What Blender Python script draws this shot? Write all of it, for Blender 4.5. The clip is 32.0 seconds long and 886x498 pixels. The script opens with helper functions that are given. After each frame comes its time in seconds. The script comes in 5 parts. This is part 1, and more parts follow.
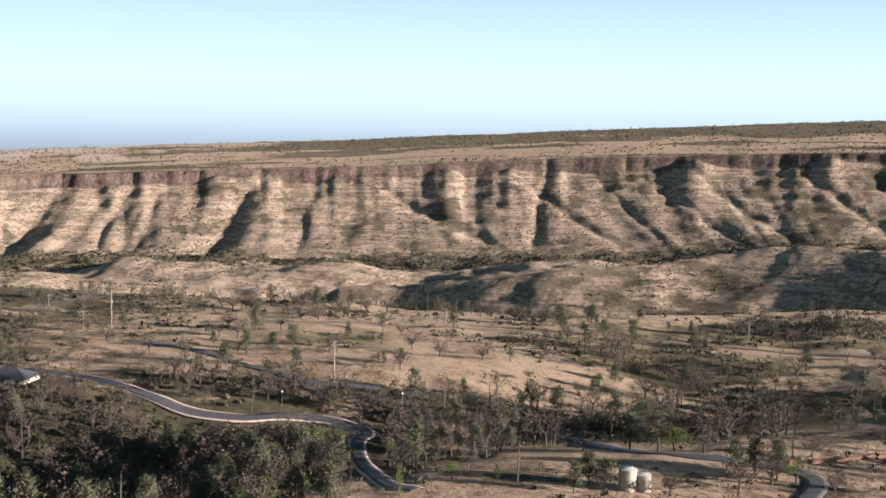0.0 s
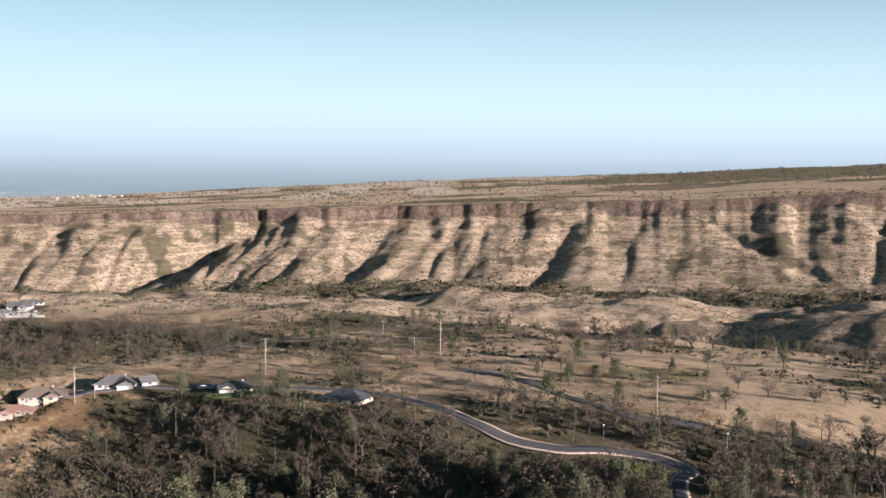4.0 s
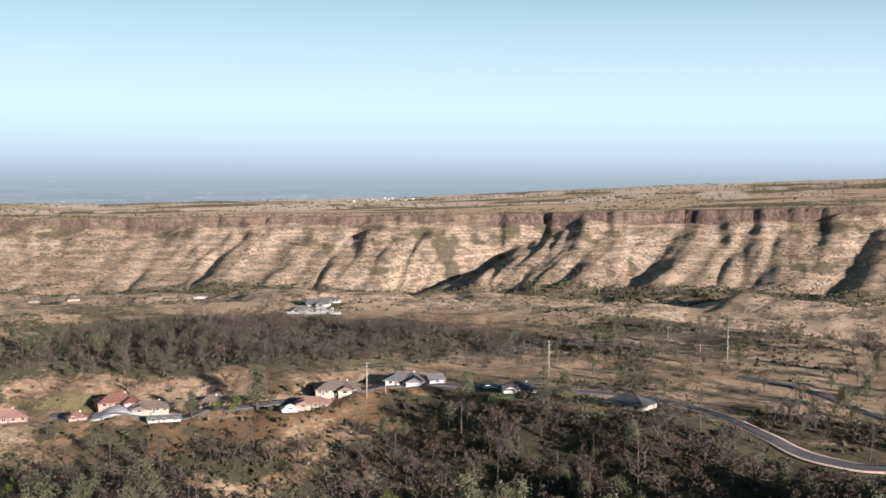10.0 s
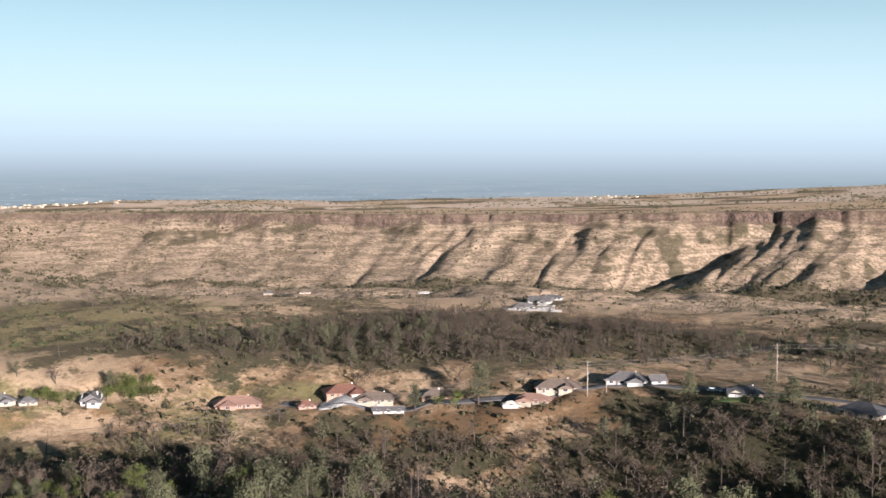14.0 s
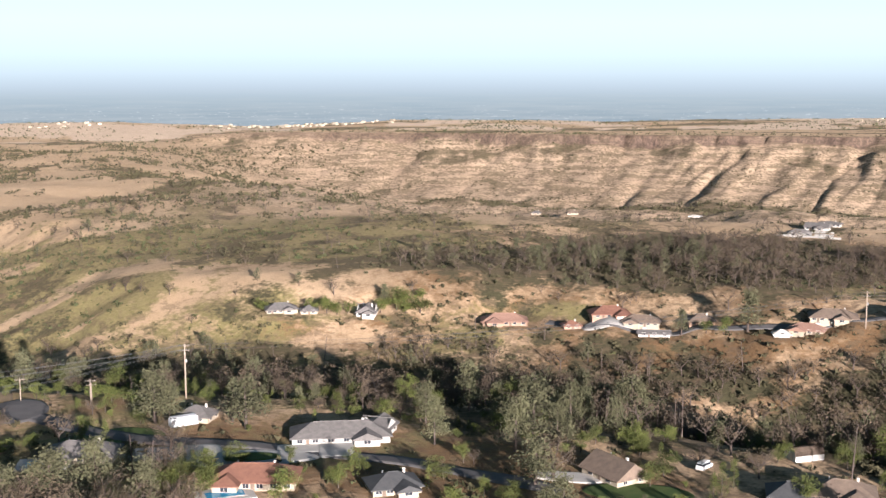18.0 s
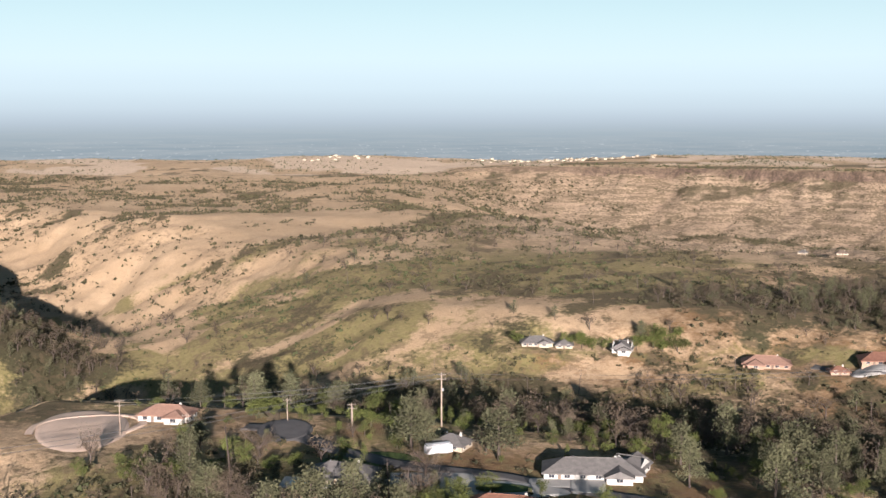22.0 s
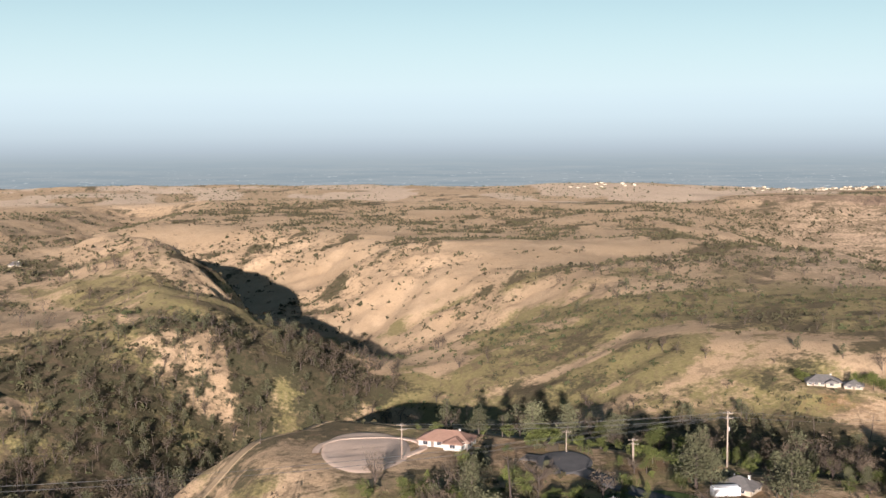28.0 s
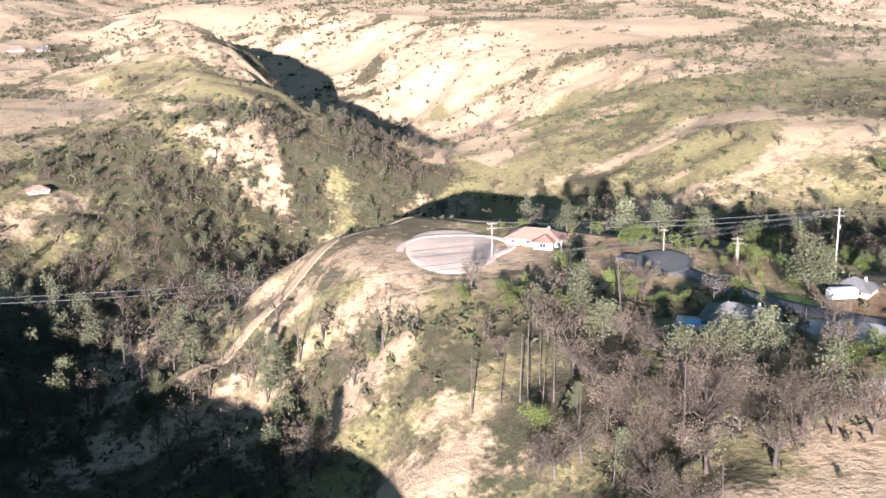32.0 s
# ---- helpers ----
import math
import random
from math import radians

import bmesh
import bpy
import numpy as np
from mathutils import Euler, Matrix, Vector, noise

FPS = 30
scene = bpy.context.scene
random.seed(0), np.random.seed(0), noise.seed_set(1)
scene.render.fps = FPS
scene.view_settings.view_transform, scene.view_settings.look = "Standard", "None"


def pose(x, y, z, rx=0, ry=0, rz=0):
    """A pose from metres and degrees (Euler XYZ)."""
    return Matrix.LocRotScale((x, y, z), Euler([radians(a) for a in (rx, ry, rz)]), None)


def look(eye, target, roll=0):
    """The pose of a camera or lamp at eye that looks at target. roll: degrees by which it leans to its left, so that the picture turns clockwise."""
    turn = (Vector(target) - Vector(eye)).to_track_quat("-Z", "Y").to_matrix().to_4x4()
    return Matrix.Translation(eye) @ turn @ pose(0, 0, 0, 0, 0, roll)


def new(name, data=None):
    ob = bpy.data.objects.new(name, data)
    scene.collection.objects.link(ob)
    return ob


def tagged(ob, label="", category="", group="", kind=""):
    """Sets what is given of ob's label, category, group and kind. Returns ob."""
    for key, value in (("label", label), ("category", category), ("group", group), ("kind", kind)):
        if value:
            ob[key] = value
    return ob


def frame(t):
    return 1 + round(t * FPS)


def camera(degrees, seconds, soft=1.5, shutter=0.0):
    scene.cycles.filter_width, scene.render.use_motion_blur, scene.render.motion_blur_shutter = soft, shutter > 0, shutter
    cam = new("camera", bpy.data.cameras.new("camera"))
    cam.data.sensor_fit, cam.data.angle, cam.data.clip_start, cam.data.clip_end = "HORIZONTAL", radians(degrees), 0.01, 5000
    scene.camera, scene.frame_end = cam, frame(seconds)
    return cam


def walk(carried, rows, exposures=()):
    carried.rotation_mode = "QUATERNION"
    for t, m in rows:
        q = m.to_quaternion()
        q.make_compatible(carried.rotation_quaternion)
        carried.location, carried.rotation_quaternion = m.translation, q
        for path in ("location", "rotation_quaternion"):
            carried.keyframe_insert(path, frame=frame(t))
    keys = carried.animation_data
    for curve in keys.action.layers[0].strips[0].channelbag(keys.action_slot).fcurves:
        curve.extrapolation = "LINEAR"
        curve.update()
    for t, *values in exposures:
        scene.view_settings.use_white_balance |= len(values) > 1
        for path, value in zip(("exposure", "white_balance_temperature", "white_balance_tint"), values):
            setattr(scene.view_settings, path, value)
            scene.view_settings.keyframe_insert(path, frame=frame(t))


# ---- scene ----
# the camera: one lens, a slow pan from a hovering drone that drifts off at the end
cam = camera(40.52, 32.0, soft=1.5)


def hover(x, y, z, yaw, down, lean):
    return pose(x, y, z, 0, 0, yaw) @ pose(0, 0, 0, 90 - down) @ pose(0, 0, 0, 0, 0, lean)


# seconds, x, y, z, heading to the left, tilt down, lean
ROWS = [
    (0, -0.00, -0.00, 100.00, 0.000, 5.662, 0.849),
    (0.5, -0.00, -0.00, 100.00, 3.109, 5.737, 0.782),
    (1, -0.00, -0.00, 100.00, 4.491, 5.762, 0.828),
    (1.5, -0.00, -0.00, 100.00, 5.333, 5.771, 0.781),
    (2, -0.00, -0.00, 100.00, 8.908, 5.837, 0.715),
    (2.5, -0.00, -0.00, 100.00, 11.042, 5.339, 0.743),
    (3, -0.00, -0.00, 100.00, 11.652, 4.416, 0.698),
    (3.5, -0.00, -0.00, 100.00, 13.129, 4.266, 0.562),
    (4, -0.00, -0.00, 100.00, 15.465, 4.273, 0.528),
    (4.5, -0.00, -0.00, 100.00, 16.645, 4.264, 0.484),
    (6.5, -0.00, -0.00, 100.00, 20.696, 4.250, 0.434),
    (7, -0.00, -0.00, 100.00, 22.467, 4.244, 0.390),
    (7.5, -0.00, -0.00, 100.00, 24.166, 4.243, 0.354),
    (8, -0.00, -0.00, 100.00, 25.611, 4.237, 0.313),
    (8.5, -0.00, -0.00, 100.00, 26.872, 4.235, 0.312),
    (9, -0.00, -0.00, 100.00, 27.784, 4.228, 0.278),
    (9.5, -0.00, -0.00, 100.00, 28.327, 4.214, 0.317),
    (10, -0.00, -0.00, 100.00, 29.030, 4.200, 0.277),
    (10.5, -0.00, -0.00, 100.00, 30.566, 4.203, 0.295),
    (11, -0.00, -0.00, 100.00, 32.182, 4.210, 0.241),
    (11.5, -0.00, -0.00, 100.00, 33.431, 4.217, 0.240),
    (12, -0.00, -0.00, 100.00, 34.432, 4.215, 0.217),
    (12.5, -0.00, -0.00, 100.00, 35.444, 4.222, 0.209),
    (13, -0.00, -0.00, 100.00, 36.738, 4.226, 0.226),
    (13.5, -0.00, -0.00, 100.00, 38.193, 4.217, 0.199),
    (15.5, -0.00, -0.00, 100.00, 44.590, 6.420, 0.228),
    (16, -0.00, -0.00, 100.00, 46.532, 7.932, 0.167),
    (16.5, -0.00, -0.00, 100.00, 48.335, 8.115, 0.106),
    (17, -0.00, -0.00, 100.00, 49.894, 8.129, 0.080),
    (17.5, -0.00, -0.00, 100.00, 51.166, 8.135, 0.042),
    (18, -0.00, -0.00, 100.00, 52.426, 8.148, 0.007),
    (18.5, -0.00, -0.00, 100.00, 54.338, 8.173, -0.026),
    (19, -0.00, -0.00, 100.00, 55.820, 8.172, -0.028),
    (19.5, -0.00, -0.00, 100.00, 57.524, 8.189, -0.071),
    (20, -0.00, -0.00, 100.00, 59.095, 8.198, -0.050),
    (20.5, -0.00, -0.00, 100.00, 60.447, 7.291, -0.085),
    (21, -0.00, -0.00, 100.00, 62.189, 6.502, -0.092),
    (21.5, -0.00, -0.00, 100.00, 63.488, 6.500, -0.130),
    (22, -0.00, -0.00, 100.00, 64.752, 6.493, -0.120),
    (22.5, -0.00, -0.00, 100.00, 65.999, 6.442, -0.167),
    (23, -0.00, -0.00, 100.00, 67.073, 6.176, -0.171),
    (23.5, -0.00, -0.00, 100.00, 68.217, 5.359, -0.187),
    (24, -0.00, -0.00, 100.00, 68.878, 5.115, -0.220),
    (24.5, -0.12, 0.09, 100.00, 69.452, 5.101, -0.231),
    (25, -0.32, 0.13, 99.97, 69.874, 5.087, -0.231),
    (25.5, -0.66, -0.06, 100.00, 70.660, 5.186, -0.184),
    (26, -1.18, -0.39, 100.13, 73.436, 5.172, -0.224),
    (26.5, -1.81, -0.95, 100.24, 75.830, 5.160, -0.265),
    (28.5, -10.31, -6.06, 100.42, 77.289, 5.185, -0.299),
    (29, -13.30, -7.95, 99.95, 77.482, 5.924, -0.365),
    (29.5, -16.70, -10.00, 99.97, 77.689, 9.791, -0.465),
    (30, -20.19, -12.15, 100.09, 77.860, 13.214, -0.611),
    (30.5, -23.50, -14.51, 100.85, 77.982, 15.749, -0.687),
    (31, -26.85, -16.61, 101.14, 78.048, 15.735, -0.744),
    (31.5, -30.32, -19.06, 101.28, 78.092, 15.701, -0.769),
    (32, -34.13, -22.00, 101.35, 78.092, 15.651, -0.756),
]
# seconds, stops, white balance
EXPO = [(t, 1.36 + e, k, 11) for t, e, k in ((0, 0.14, 5600), (3, 0.0, 5600), (7, -0.06, 5600), (13.5, -0.07, 5600), (16, 0.02, 5700), (17, 0.16, 5750), (18, 0.19, 5750), (20, 0.19, 5750), (21.5, 0.0, 5850), (24, -0.12, 5900), (26.5, -0.14, 5950), (29, -0.14, 5950), (29.6, 0.08, 5750), (30.5, 0.76, 5400), (32, 0.98, 5250))]
walk(cam, [(t, hover(*p)) for t, *p in ROWS], EXPO)

# daylight: low sun behind the camera and a clear hazy sky
SUN_AZ, SUN_EL = 252.0, 10.8
to_sun = Vector((-math.sin(radians(SUN_AZ)) * math.cos(radians(SUN_EL)), math.cos(radians(SUN_AZ)) * math.cos(radians(SUN_EL)), math.sin(radians(SUN_EL))))
world = bpy.data.worlds.new("sky")
scene.world = world
world.use_nodes = True
wt = world.node_tree
sky = wt.nodes.new("ShaderNodeTexSky")
sky.sky_type = "NISHITA"
sky.sun_disc = False
sky.sun_elevation = radians(SUN_EL)
sky.sun_rotation = math.atan2(to_sun.x, to_sun.y)
sky.altitude = 500
sky.air_density, sky.dust_density, sky.ozone_density = 0.85, 0.25, 0.6
wt.nodes["Background"].inputs[1].default_value = 0.031
thin = wt.nodes.new("ShaderNodeMix")
thin.data_type, thin.blend_type = "RGBA", "MULTIPLY"
thin.inputs["Factor"].default_value, thin.inputs["B"].default_value = 1.0, (0.95, 1.06, 0.98, 1)
wt.links.new(sky.outputs[0], thin.inputs["A"])
wt.links.new(thin.outputs["Result"], wt.nodes["Background"].inputs[0])
sun = new("sun", bpy.data.lights.new("sun", "SUN"))
sun.data.energy, sun.data.angle, sun.data.color = 5.0, radians(0.5), (1.0, 0.845, 0.73)
sun.matrix_world = look(to_sun * 500, (0, 0, 0))


# ---- materials ----
def mat(name, rough=0.85, metal=0.0):
    m = bpy.data.materials.new(name)
    m.use_nodes = True
    b = m.node_tree.nodes["Principled BSDF"]
    b.inputs["Roughness"].default_value, b.inputs["Metallic"].default_value = rough, metal
    b.inputs["Specular IOR Level"].default_value = 0.25
    return m, m.node_tree, b


def node(tree, kind, **values):
    n = tree.nodes.new(kind)
    for key, value in values.items():
        n.inputs[key.replace("_", " ")].default_value = value
    return n


def noise_fac(tree, scale, detail=4.0, low=0.35, high=0.65, vector=None, rough=0.55):
    n = node(tree, "ShaderNodeTexNoise", Scale=scale, Detail=detail, Roughness=rough)
    r = node(tree, "ShaderNodeMapRange", From_Min=low, From_Max=high)
    tree.links.new(n.outputs["Fac"], r.inputs["Value"])
    if vector is not None:
        tree.links.new(vector, n.inputs["Vector"])
    return r.outputs["Result"]


def blend(tree, fac, a, b, kind="MIX"):
    n = tree.nodes.new("ShaderNodeMix")
    n.data_type, n.blend_type = "RGBA", kind
    for socket, value in ((n.inputs["Factor"], fac), (n.inputs["A"], a), (n.inputs["B"], b)):
        if isinstance(value, (int, float)):
            socket.default_value = value
        elif isinstance(value, tuple):
            socket.default_value = (*value, 1.0)
        else:
            tree.links.new(value, socket)
    return n.outputs["Result"]


def bump(tree, bsdf, height, distance=0.05, strength=0.6):
    b = node(tree, "ShaderNodeBump", Distance=distance, Strength=strength)
    tree.links.new(height, b.inputs["Height"])
    tree.links.new(b.outputs["Normal"], bsdf.inputs["Normal"])


def place(tree):
    return tree.nodes.new("ShaderNodeNewGeometry").outputs["Position"]


def two_tone(name, a, b, scale=1.0, rough=0.85, fine=8.0, distance=0.02, metal=0.0, vary=0.0):
    """A surface of two tones at two scales, with fine relief; vary: how far single objects differ."""
    m, t, s = mat(name, rough, metal)
    p = place(t)
    c = blend(t, noise_fac(t, scale, 5, 0.3, 0.7, p), a, b)
    f = noise_fac(t, scale * fine, 3, 0.3, 0.7, p)
    c = blend(t, 0.25, c, blend(t, f, (0.35, 0.35, 0.35), (1.0, 1.0, 1.0)), "MULTIPLY")
    if vary:
        o = t.nodes.new("ShaderNodeObjectInfo")
        h = node(t, "ShaderNodeHueSaturation")
        r = node(t, "ShaderNodeMapRange", To_Min=1.0 - vary, To_Max=1.0 + vary)
        t.links.new(o.outputs["Random"], r.inputs["Value"])
        t.links.new(r.outputs["Result"], h.inputs["Value"])
        t.links.new(c, h.inputs["Color"])
        c = h.outputs["Color"]
    t.links.new(c, s.inputs["Base Color"])
    bump(t, s, f, distance)
    return m


def cover(tree, name):
    a = tree.nodes.new("ShaderNodeAttribute")
    a.attribute_name = name
    return a.outputs["Fac"]


def mathn(tree, op, a, b=0.0):
    n = tree.nodes.new("ShaderNodeMath")
    n.operation = op
    for s, v in zip(n.inputs, (a, b)):
        if isinstance(v, (int, float)):
            s.default_value = v
        else:
            tree.links.new(v, s)
    return n.outputs[0]


def clamp_range(tree, value, low, high):
    r = node(tree, "ShaderNodeMapRange", From_Min=low, From_Max=high)
    tree.links.new(value, r.inputs["Value"])
    return r.outputs["Result"]


def ground_material():
    m, t, s = mat("dry_ground", 0.95)
    s.inputs["Specular IOR Level"].default_value = 0.05
    # dry blades stand up and catch the low light
    s.inputs["Sheen Weight"].default_value, s.inputs["Sheen Roughness"].default_value, s.inputs["Sheen Tint"].default_value = 0.08, 0.6, (1.0, 0.74, 0.5, 1)
    p = place(t)
    flat = t.nodes.new("ShaderNodeMapping")
    flat.inputs["Scale"].default_value = (1, 1, 1.6)
    t.links.new(p, flat.inputs["Vector"])
    v = flat.outputs["Vector"]
    big, mid, fine = noise_fac(t, 0.012, 4, 0.35, 0.65, v), noise_fac(t, 0.06, 5, 0.35, 0.65, v), noise_fac(t, 0.45, 5, 0.25, 0.75, v)
    straw = blend(t, big, (0.54, 0.395, 0.255), (0.45, 0.32, 0.2))
    straw = blend(t, mathn(t, "MULTIPLY", mid, 0.5), straw, (0.40, 0.28, 0.165))
    # each cover breaks up along its edge with noise
    grain = noise_fac(t, 0.16, 5, 0.3, 0.7, v, 0.7)
    rag = mathn(t, "ADD", mathn(t, "MULTIPLY", mid, 0.3), mathn(t, "MULTIPLY", mathn(t, "ADD", fine, grain), 0.31))
    def layer(below, name, colour, other, soft=0.12):
        f = clamp_range(t, mathn(t, "SUBTRACT", cover(t, name), rag), -soft, soft)
        return blend(t, f, below, blend(t, fine, colour, other))
    c = layer(straw, "soil", (0.215, 0.128, 0.062), (0.13, 0.08, 0.042), 0.2)
    c = layer(c, "green", (0.155, 0.142, 0.055), (0.27, 0.222, 0.105), 0.15)
    c = layer(c, "brush", (0.034, 0.036, 0.02), (0.072, 0.068, 0.036), 0.14)
    tuft = noise_fac(t, 0.17, 4, 0.51, 0.60, v, 0.65)
    grown = mathn(t, "SUBTRACT", 0.62, mathn(t, "MULTIPLY", cover(t, "bare"), 0.5))
    c = blend(t, mathn(t, "MULTIPLY", tuft, grown), c, blend(t, big, (0.15, 0.105, 0.07), (0.115, 0.09, 0.054)))
    # scree: fine dark brush on pinkish slopes, in faint level lines
    bed = t.nodes.new("ShaderNodeMapping")
    bed.inputs["Scale"].default_value = (0.02, 0.02, 0.28)
    t.links.new(p, bed.inputs["Vector"])
    lines = noise_fac(t, 1.0, 4, 0.35, 0.68, bed.outputs["Vector"])
    speck = clamp_range(t, mathn(t, "ADD", noise_fac(t, 0.19, 6, 0.34, 0.66, p, 0.75), mathn(t, "MULTIPLY", lines, 0.6)), 0.62, 0.86)
    slope_c = blend(t, mathn(t, "MULTIPLY", speck, 0.84), blend(t, big, (0.52, 0.385, 0.265), (0.44, 0.32, 0.22)), blend(t, fine, (0.12, 0.10, 0.06), (0.20, 0.15, 0.095)))
    c = blend(t, mathn(t, "MULTIPLY", cover(t, "scree"), mathn(t, "SUBTRACT", 1.0, mathn(t, "MULTIPLY", clamp_range(t, cover(t, "brush"), 0.55, 0.8), 0.8))), c, slope_c)
    c = blend(t, cover(t, "field"), c, blend(t, mid, (0.66, 0.52, 0.39), (0.56, 0.43, 0.32)))
    tall = t.nodes.new("ShaderNodeMapping")
    tall.inputs["Scale"].default_value = (1, 1, 0.18)
    t.links.new(p, tall.inputs["Vector"])
    rock = blend(t, noise_fac(t, 0.14, 5, 0.32, 0.68, tall.outputs["Vector"], 0.65), (0.05, 0.036, 0.032), (0.22, 0.15, 0.115))
    # dark streaks painted in for the shade inside the cliff's vertical cracks
    crack_shade = noise_fac(t, 0.3, 3, 0.44, 0.5, tall.outputs["Vector"], 0.7)
    rock = blend(t, mathn(t, "MULTIPLY", mathn(t, "SUBTRACT", 1.0, crack_shade), 0.65), rock, (0.03, 0.024, 0.024))
    c = blend(t, cover(t, "rock"), c, rock)
    c = blend(t, 0.5, c, blend(t, noise_fac(t, 1.6, 4, 0.2, 0.8, v), (0.3, 0.3, 0.3), (1.25, 1.25, 1.25)), "MULTIPLY")
    t.links.new(c, s.inputs["Base Color"])
    bump(t, s, mathn(t, "ADD", fine, mathn(t, "MULTIPLY", noise_fac(t, 1.6, 3, 0.2, 0.8, v), 0.5)), 0.5, 0.6)
    return m


# ---- the lie of the land: heights in metres, the camera hovers 100 m over the village ----
def lattice(x, y, seed):
    h = np.sin(x * 127.1 + y * 311.7 + seed * 74.7) * 43758.5453
    return h - np.floor(h)


def value_noise(x, y, seed=0):
    xi, yi = np.floor(x), np.floor(y)
    u, v = x - xi, y - yi
    u, v = u * u * (3 - 2 * u), v * v * (3 - 2 * v)
    a, b, c, d = lattice(xi, yi, seed), lattice(xi + 1, yi, seed), lattice(xi, yi + 1, seed), lattice(xi + 1, yi + 1, seed)
    return (a * (1 - u) + b * u) * (1 - v) + (c * (1 - u) + d * u) * v - 0.5


def fbm(x, y, size, octaves=4, seed=0):
    total, gain, f = 0.0, 1.0, 1.0 / size
    for k in range(octaves):
        total = total + gain * value_noise(x * f + 17.3 * k, y * f - 9.1 * k, seed + k)
        gain, f = gain * 0.5, f * 2.03
    return total


def step(x, a, b):
    u = np.clip((x - a) / (b - a), 0, 1)
    return u * u * (3 - 2 * u)


def from_line(x, y, line):
    best = np.full(np.shape(x), 1e9)
    for (ax, ay), (bx, by) in zip(line[:-1], line[1:]):
        dx, dy = bx - ax, by - ay
        u = np.clip(((x - ax) * dx + (y - ay) * dy) / (dx * dx + dy * dy), 0, 1)
        best = np.minimum(best, np.hypot(x - ax - u * dx, y - ay - u * dy))
    return best


# bearings (degrees to the left of north) and, along them, how steeply one looks down at each edge
BEARING = [-60, -18.5, -5.8, 5, 15.4, 20.4, 31, 35.4, 44.4, 54.6, 61, 70, 140]
RIM = [0.004, 0.0128, 0.0216, 0.0323, 0.0376, 0.0409, 0.0458, 0.0468, 0.0470, 0.0455, 0.0444, 0.045, 0.045]
CLIFF = [18, 18, 25, 24, 23, 22, 18, 18, 20, 17, 12, 2, 0]
FLOOR = [0.07, 0.072, 0.085, 0.089, 0.093, 0.090, 0.090, 0.094, 0.094, 0.088, 0.078, 0.06, 0.05]
NEAR = [0.140, 0.1406, 0.1561, 0.1496, 0.138, 0.1316, 0.122, 0.118, 0.1204, 0.1117, 0.098, 0.09, 0.09]
BACK = [-0.03, -0.0115, -0.001, 0.0095, 0.0165, 0.021, 0.031, 0.033, 0.0355, 0.0352, 0.041, 0.041, 0.036]
# gullies in the far wall: bearing at the top, half width, depth, lean
GULLIES = [(24.3, 2.6, 130, 3.0), (17.6, 0.9, 80, 1.2), (14.5, 0.6, 55, 0.4), (13.2, 0.6, 60, 0.6), (10.5, 0.5, 40, 0.3), (8.6, 1.0, 110, 1.0), (4.2, 0.9, 85, -2.2),
           (-3.0, 0.8, 70, -1.5), (-4.9, 0.7, 75, 0.2), (-6.9, 0.5, 45, -1.0), (-8.6, 0.5, 50, -1.5), (-11.0, 0.8, 55, -1.5), (-15.7, 0.9, 85, -1.5), (-19, 0.9, 70, -1),
           (32.8, 0.5, 32, 0.8), (37.6, 0.45, 45, 1.8), (38.7, 0.4, 40, 1.6), (39.7, 0.4, 35, 1.4), (41.3, 0.4, 30, 1.2), (43.8, 0.4, 26, 1.0), (46.0, 0.4, 24, 1), (49.5, 0.5, 32, 1.0), (53.2, 0.5, 26, 0.8)]
CREEK = [(-250, -34), (-314, -50), (-371, -76), (-454, -75), (-520, -20), (-580, 45), (-660, 105), (-780, 125), (-940, 108), (-1080, 75), (-1230, 35), (-1400, -10), (-1650, -60), (-1900, -80)]
GORGE = [(-1240, -470), (-1432, -250), (-1650, -150), (-1890, -110), (-2150, -40)]
SIDE = [(-600, 78), (-545, 112), (-508, 165), (-462, 208), (-425, 256), (-372, 312), (-318, 345), (-262, 362)]
HOLLOW = [(-235, 345), (-170, 360), (-95, 365), (-30, 405), (40, 440), (130, 470)]


def wall_cut(r, az, far):
    """How far gullies and buttresses set the canyon wall back, in metres."""
    cut = np.interp(az, [0, 14], [0.35, 1.0]) * (10 * np.abs(fbm(az, r * 0, 0.9, 2, 9)) + 13 * np.abs(fbm(az, r * 0, 0.36, 2, 5)) + 5 * fbm(az, r * 0, 2.5, 2, 15))
    for a, w, d, _ in GULLIES:
        cut = cut + np.interp(az, [2, 12], [0.06, 0.14]) * d * np.clip(1 - np.abs(az - a) / (0.55 * w * np.interp(a, [0, 10], [0.5, 1]) + 0.12), 0, 1) ** 1.3
    return cut * step(r, far - 100, far - 42)


def wall_gullies(az, s):
    """Depth of the gullies that run down the scree between the spurs."""
    fade = step(s, 22, 90) * (1 - step(s, 260, 470))
    lean = np.interp(az, [-20, -2, 6, 20, 60], [0.007, 0.006, -0.003, -0.007, -0.007])
    wander = az + 0.5 * fbm(az * 0.5, s / 160, 1, 2, 31) + lean * s
    depth = 5 - 30 * np.abs(fbm(wander, s * 0.0012, 1.7, 2, 29)) * (0.5 + s / 300) - 13 * np.abs(fbm(wander, s * 0.002, 0.62, 2, 37))
    for a, w, d, ln in GULLIES:
        u = np.abs(az - a - ln * np.interp(a, [0, 10], [1.6, 1]) * s / 150 + 0.25 * fbm(az * 0, s / 90, 1, 2, int(a * 10) % 97)) / (w * np.interp(a, [0, 10], [0.5, 1]) * (0.75 + s / 300))
        depth = depth + 0.3 * d * np.clip(1 - u, 0, 1) ** 1.25
    return depth * fade * np.interp(az, [-20, 6, 18, 27, 42, 55], [0.15, 0.19, 0.36, 0.75, 0.26, 0.17])


